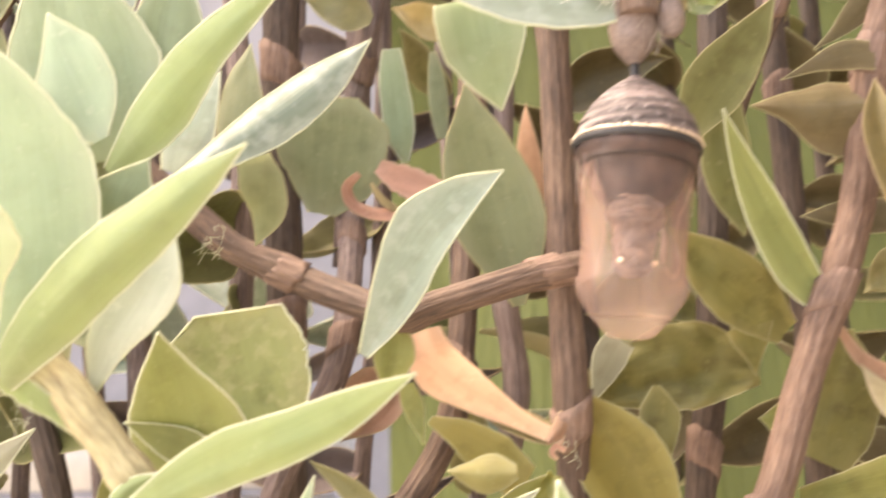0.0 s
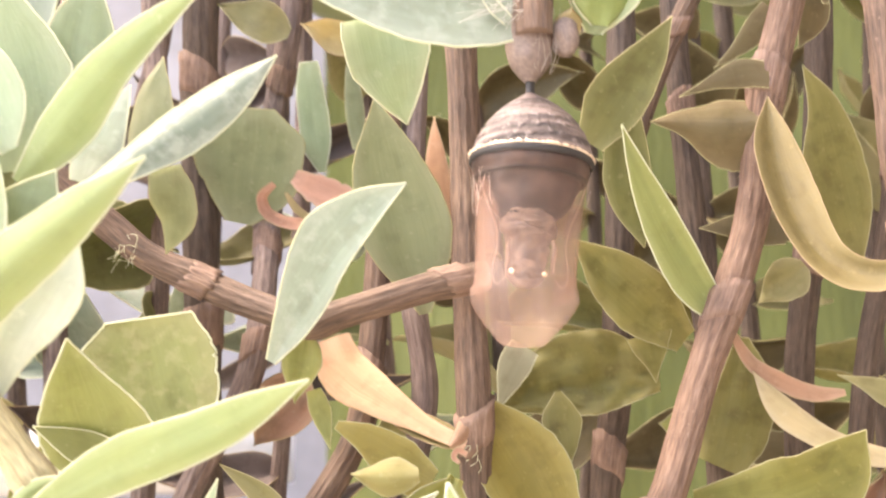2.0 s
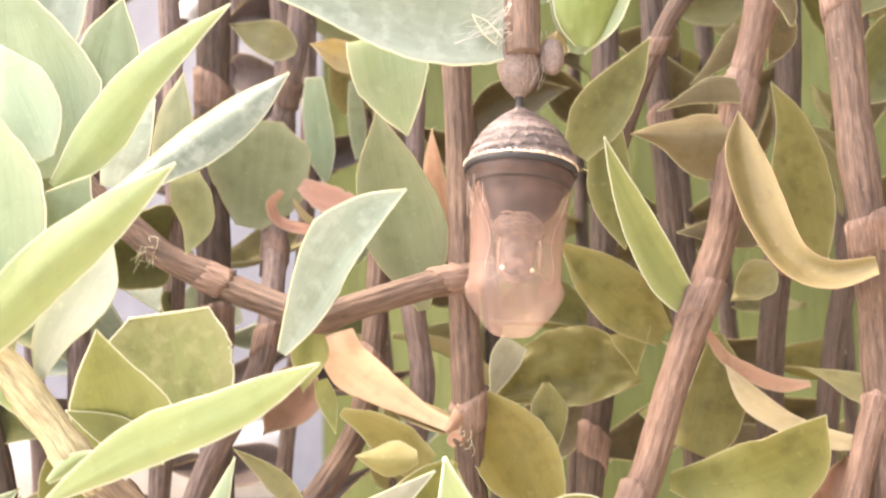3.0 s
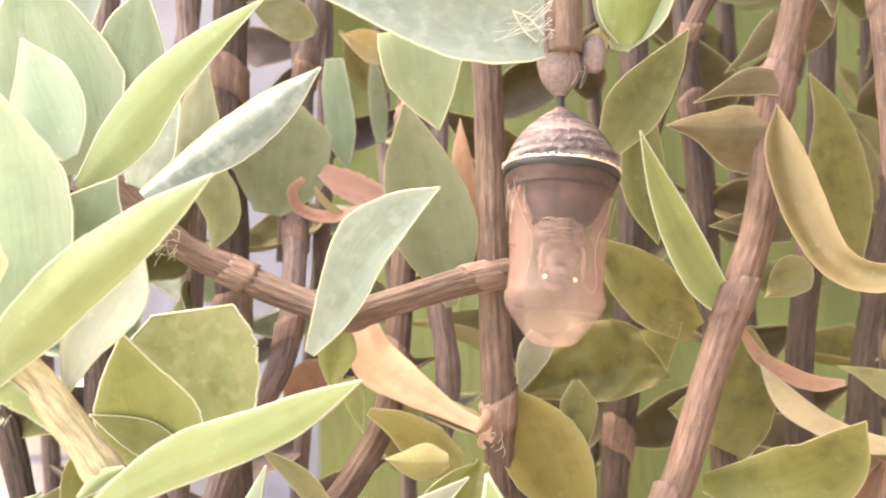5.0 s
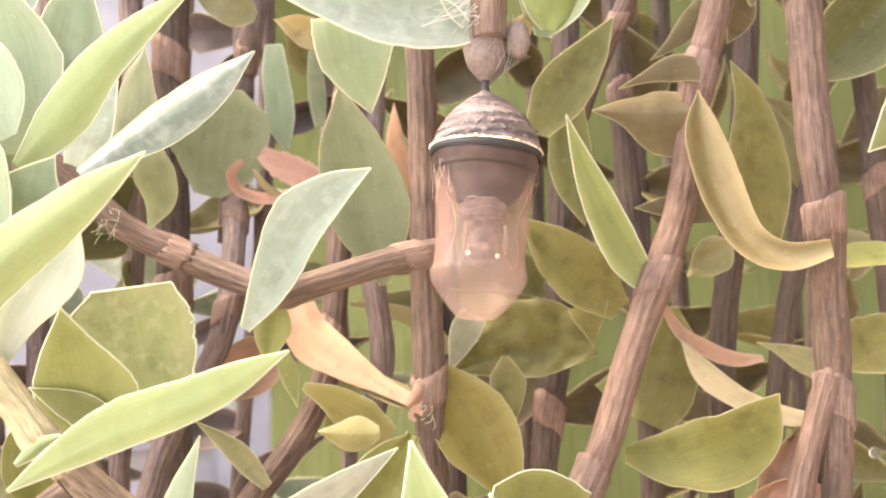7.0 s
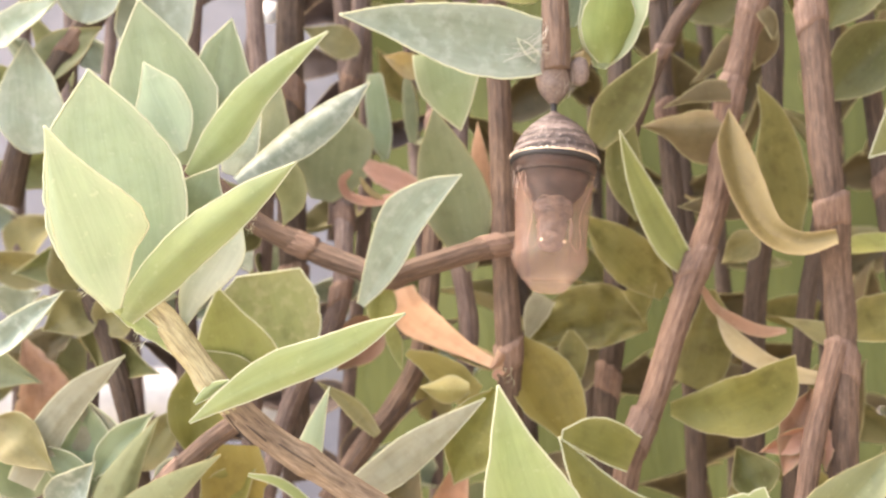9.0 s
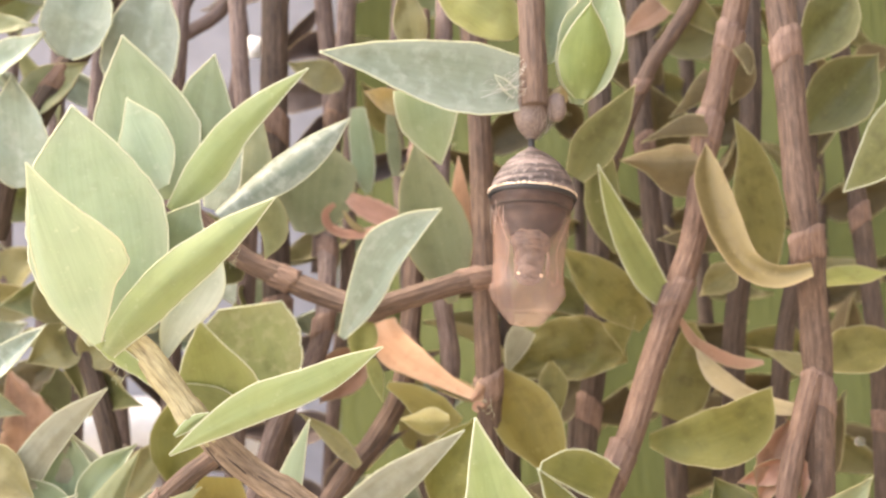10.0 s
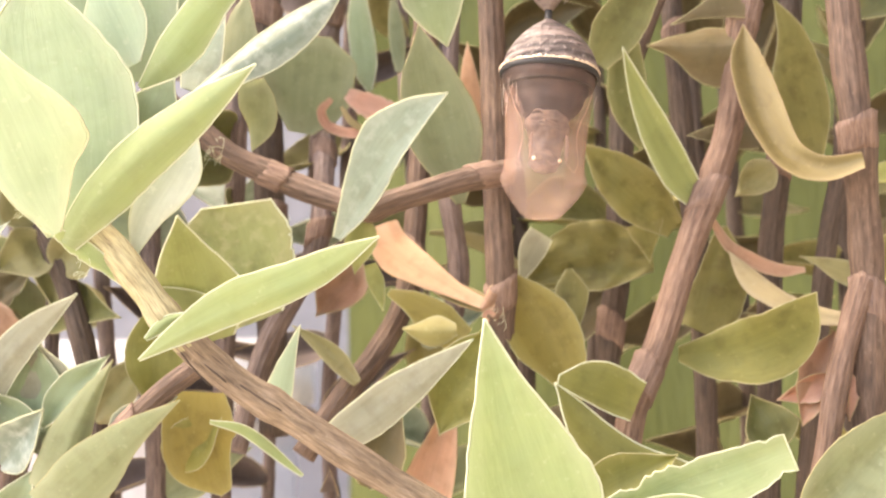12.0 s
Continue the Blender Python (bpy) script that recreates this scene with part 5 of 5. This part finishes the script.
    for sx in (-1, 1):
        edge = [Vector((sx * x * MM, y * MM, z * MM)) for x, y, z in ((5.1, -2.4, -3.0), (4.3, -3.2, -5.6), (3.5, -3.8, -7.6), (3.25, -3.9, -9.6), (3.6, -3.6, -12.0), (3.1, -4.0, -13.4), (1.9, -4.4, -12.2))]
        part("wing_edge", tube(spline(edge, 6), 0.035 * MM, 6), rib_skin, top, "reddish wing outline under the shell")
        side = [Vector((sx * x * MM, y * MM, z * MM)) for x, y, z in ((2.05, -3.4, -8.7), (2.2, -3.6, -9.6), (2.15, -3.6, -11.0), (2.2, -3.5, -11.9))]
        part("limb_case", tube(spline(side, 6), lambda s, i: (0.14 + 0.1 * math.sin(math.pi * s)) * MM, 8), rib_skin, top)
    silk = plain("silk", (0.25, 0.19, 0.165), 0.6, rim=0.3, scale=2600, through=0.35)
    pad = lathe(smooth_profile([(8.25, 0.55), (8.6, 0.85), (9.3, 1.45), (10.2, 2.05), (11.4, 2.3), (12.8, 2.34), (14.4, 2.18), (16.0, 1.96)], 48), 36, lambda z, a: 1 + 0.07 * noise.noise(Vector((math.cos(a) * 2, math.sin(a) * 2, z * 0.8))))
    part("silk_pad", pad, silk, top, "pale silk button binding the stalk to the stem", upright)
    knob = bmesh.new()
    bmesh.ops.create_uvsphere(knob, u_segments=18, v_segments=12, radius=1.65 * MM)
    for v in knob.verts:
        v.co *= 1 + 0.18 * noise.noise(v.co * 900)
    part("silk_knot", knob, silk, top, "pale knot of silk beside the stem", Matrix.Translation((2.7 * MM, -0.8 * MM, 13.0 * MM)) @ Matrix.Diagonal((0.9, 0.9, 1.25, 1)))
    for k in range(4):
        mark = bmesh.new()
        bmesh.ops.create_icosphere(mark, subdivisions=1, radius=random.uniform(0.07, 0.13) * MM)
        a = radians(random.uniform(-30, -8))
        z = -14.1 - 0.45 * k
        r = 5.15 - 0.62 * max(0.0, -13.9 - z)
        part("dark_speck", mark, black, top, "tiny dark speck on the shell", Matrix.Translation((r * math.cos(a) * MM, r * math.sin(a) * MM, z * MM)))
    wisp = plain("loose_silk", (0.5, 0.44, 0.40), 0.5, rim=0.2, through=0.4)
    for k in range(12):
        a = radians(random.choice((-170, -158, -148, -15)) + random.uniform(-10, 10))
        z, drift = random.uniform(-3.2, -1.6), random.uniform(-0.13, 0.13)
        line = []
        for q in range(5):
            r = 6.1 - 0.13 * (q + max(0.0, -z)) + random.uniform(0.0, 0.22)
            line.append(Vector((r * math.cos(a + drift * q) * MM, r * math.sin(a + drift * q) * MM, (z - q * random.uniform(0.5, 0.95)) * MM)))
        part("silk_thread", tube(spline(line, 4), random.uniform(0.01, 0.02) * MM, 4), wisp, top)
    for k in range(18):
        a, drift = radians(random.uniform(-170, 20)), random.uniform(-0.28, 0.28)
        line = []
        for q in range(5):
            z = 9.2 + random.uniform(-0.3, 0.3) + q * random.uniform(0.8, 1.6)
            r = (1.45 + 0.9 * min(1.0, max(0.0, (z - 9.2) / 2.0))) + random.uniform(0.02, 0.14)
            line.append(Vector((r * math.cos(a + drift * q) * MM, r * math.sin(a + drift * q) * MM, z * MM)))
        part("silk_thread", tube(spline(line, 4), random.uniform(0.012, 0.025) * MM, 4), wisp, top)
    return top


chrysalis()
# ---- back growth ----
BARE = [(-74, -18, 10, 90), (-72, -46, -52, -18), (-46, -18, -62, -8)]  # stretches (x from, to, z from, to) cleared to open gaps in the camera's view; deeper leaves there turn dry


def back_shoot(x, y, low, high, lean, skins, bark_skin, seed, shade_arch=0):
    """A trailing shoot deep in the plant: stem, nodes and drooping leaves. The overhang, out of view above, is added to
    shade the right side.
    """
    random.seed(seed)
    top = thing("succulent_shoot", place(x, y, low), "shaded trailing shoot with dull olive leaves", "plant shoot", "trailing shoots")
    pts = [(x + lean * k / 4 + random.uniform(-2, 2), y + random.uniform(-3, 3), low + (high - low) * k / 4) for k in range(5)]
    # stem bends forward above the view to cast shade below
    for k in range(1, shade_arch + 1):
        pts.append((pts[4][0] - 5 * k + random.uniform(-2, 2), pts[4][1] - 17 * k, high + 16 * k - 1.4 * k * k))
    stem(top, pts, random.uniform(1.1, 1.6), bark_skin, (0.25, 0.5, 0.75), sheaths=False)
    z, turn = low + 6, random.uniform(0, 360)
    while z < high - 4:
        s = (z - low) / (high - low)
        k = min(3, int(s * 4))
        a, b = Vector(pts[k]), Vector(pts[k + 1])
        base = a.lerp(b, s * 4 - k)
        z += random.uniform(9, 14)
        turn += random.uniform(110, 170)
        bare = any(a < base.x < b and c < base.z < d for a, b, c, d in BARE)
        if bare and base.y < 64:
            continue
        reach = random.uniform(14, 22)
        way = Vector((math.cos(radians(turn)), -0.45 * abs(math.sin(radians(turn))), random.uniform(-0.5, 0.7))).normalized()
        tip = base + way * reach
        leaf(top, tuple(base), tuple(tip), random.uniform(4, 8) if bare else random.uniform(8, 12), random.uniform(-65, 65), random.uniform(0.3, 0.8), random.uniform(-2.5, 2.5), "dry" if bare else random.choice(skins), sweep=random.uniform(-1.5, 1.5))
    # dense leaves on the unseen overhang, added to block light
    for a, b in zip(pts[4:], pts[5:]):
        for share in (0.05, 0.2, 0.4, 0.55, 0.7, 0.9):
            turn += random.uniform(110, 170)
            base = Vector(a).lerp(Vector(b), share)
            tip = base + Vector((math.cos(radians(turn)), math.sin(radians(turn)), random.uniform(-0.1, 0.5))).normalized() * random.uniform(18, 27)
            leaf(top, tuple(base), tuple(tip), random.uniform(11, 15), random.uniform(-30, 30), 0.25, 0.5, random.choice(skins))


for k in range(4):
    back_shoot(-92 + 16 * k + (k * 37 % 5), 40 + (k * 17 % 22), -80, 90, (k * 13 % 17) - 8, ["sage", "shade", "dull", "sage"], "mauve", 300 + k)
# right-hand skins lean brown, with that side's shade in the colour
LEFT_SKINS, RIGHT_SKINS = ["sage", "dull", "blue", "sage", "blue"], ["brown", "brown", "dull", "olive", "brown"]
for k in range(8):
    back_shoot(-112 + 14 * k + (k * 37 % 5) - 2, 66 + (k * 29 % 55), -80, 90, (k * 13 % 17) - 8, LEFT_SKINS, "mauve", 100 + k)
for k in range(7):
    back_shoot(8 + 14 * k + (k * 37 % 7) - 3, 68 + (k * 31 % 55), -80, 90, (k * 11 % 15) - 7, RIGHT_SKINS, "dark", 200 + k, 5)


# ---- silk web over the leaf beside the chrysalis, and a drop of water ----
def silk_web():
    random.seed(31)
    silk = plain("web_silk", (0.72, 0.7, 0.64), 0.5, rim=0.1, through=0.3)
    a, b = Vector((-3.4, -2.8, 16.0)), Vector((-0.4, -2.1, 18.7))
    web = thing("silk_web", place(*a), "wispy white silk threads across a leaf base", "silk web")
    for k in range(22):
        p = a + Vector((random.uniform(-4, 1), random.uniform(-0.4, 0.4), random.uniform(-3.4, 0.8)))
        q = b + Vector((random.uniform(-0.8, 0.8), random.uniform(-0.5, 0.3), random.uniform(-4.5, 0.5)))
        mid = (p + q) / 2 + Vector((random.uniform(-0.8, 0.8), -0.5, random.uniform(-0.9, 0.3)))
        part("thread", tube([v - web.location for v in spline([place(*p), place(*mid), place(*q)], 5)], random.uniform(0.01, 0.022) * MM, 4), silk, web)


silk_web()
drop_skin, dn, dl, db = shader("water")
db.inputs["Transmission Weight"].default_value, db.inputs["Roughness"].default_value, db.inputs["IOR"].default_value = 1.0, 0.02, 1.33
drop = bmesh.new()
bmesh.ops.create_uvsphere(drop, u_segments=20, v_segments=12, radius=0.9 * MM)
tagged(part("water_drop", drop, drop_skin, None, "clear round water drop on a leaf", Matrix.Translation(place(*(57.5, 34.9, -33.1))) @ Matrix.Diagonal((1, 0.8, 0.85, 1))), category="water drop")


# white block added to imitate a spot of bright sky between the stems
tag = bmesh.new()
bmesh.ops.create_cube(tag, size=1.0, matrix=Matrix.Diagonal((3.4 * MM, 1.2 * MM, 5.5 * MM, 1)))
bmesh.ops.bevel(tag, geom=tag.edges[:], offset=0.5 * MM, segments=3, affect="EDGES")
tagged(part("plant_tag", tag, plain("sky_gap_white", (0.82, 0.82, 0.8), 0.5, rim=0.04), None, "small white block standing in for a bright sky gap", Matrix.Translation(place(-43.0, 58.7, 41.9)) @ Matrix.Rotation(0.2, 4, "Y") @ Matrix.Rotation(-0.5, 4, "X")), category="plant tag")
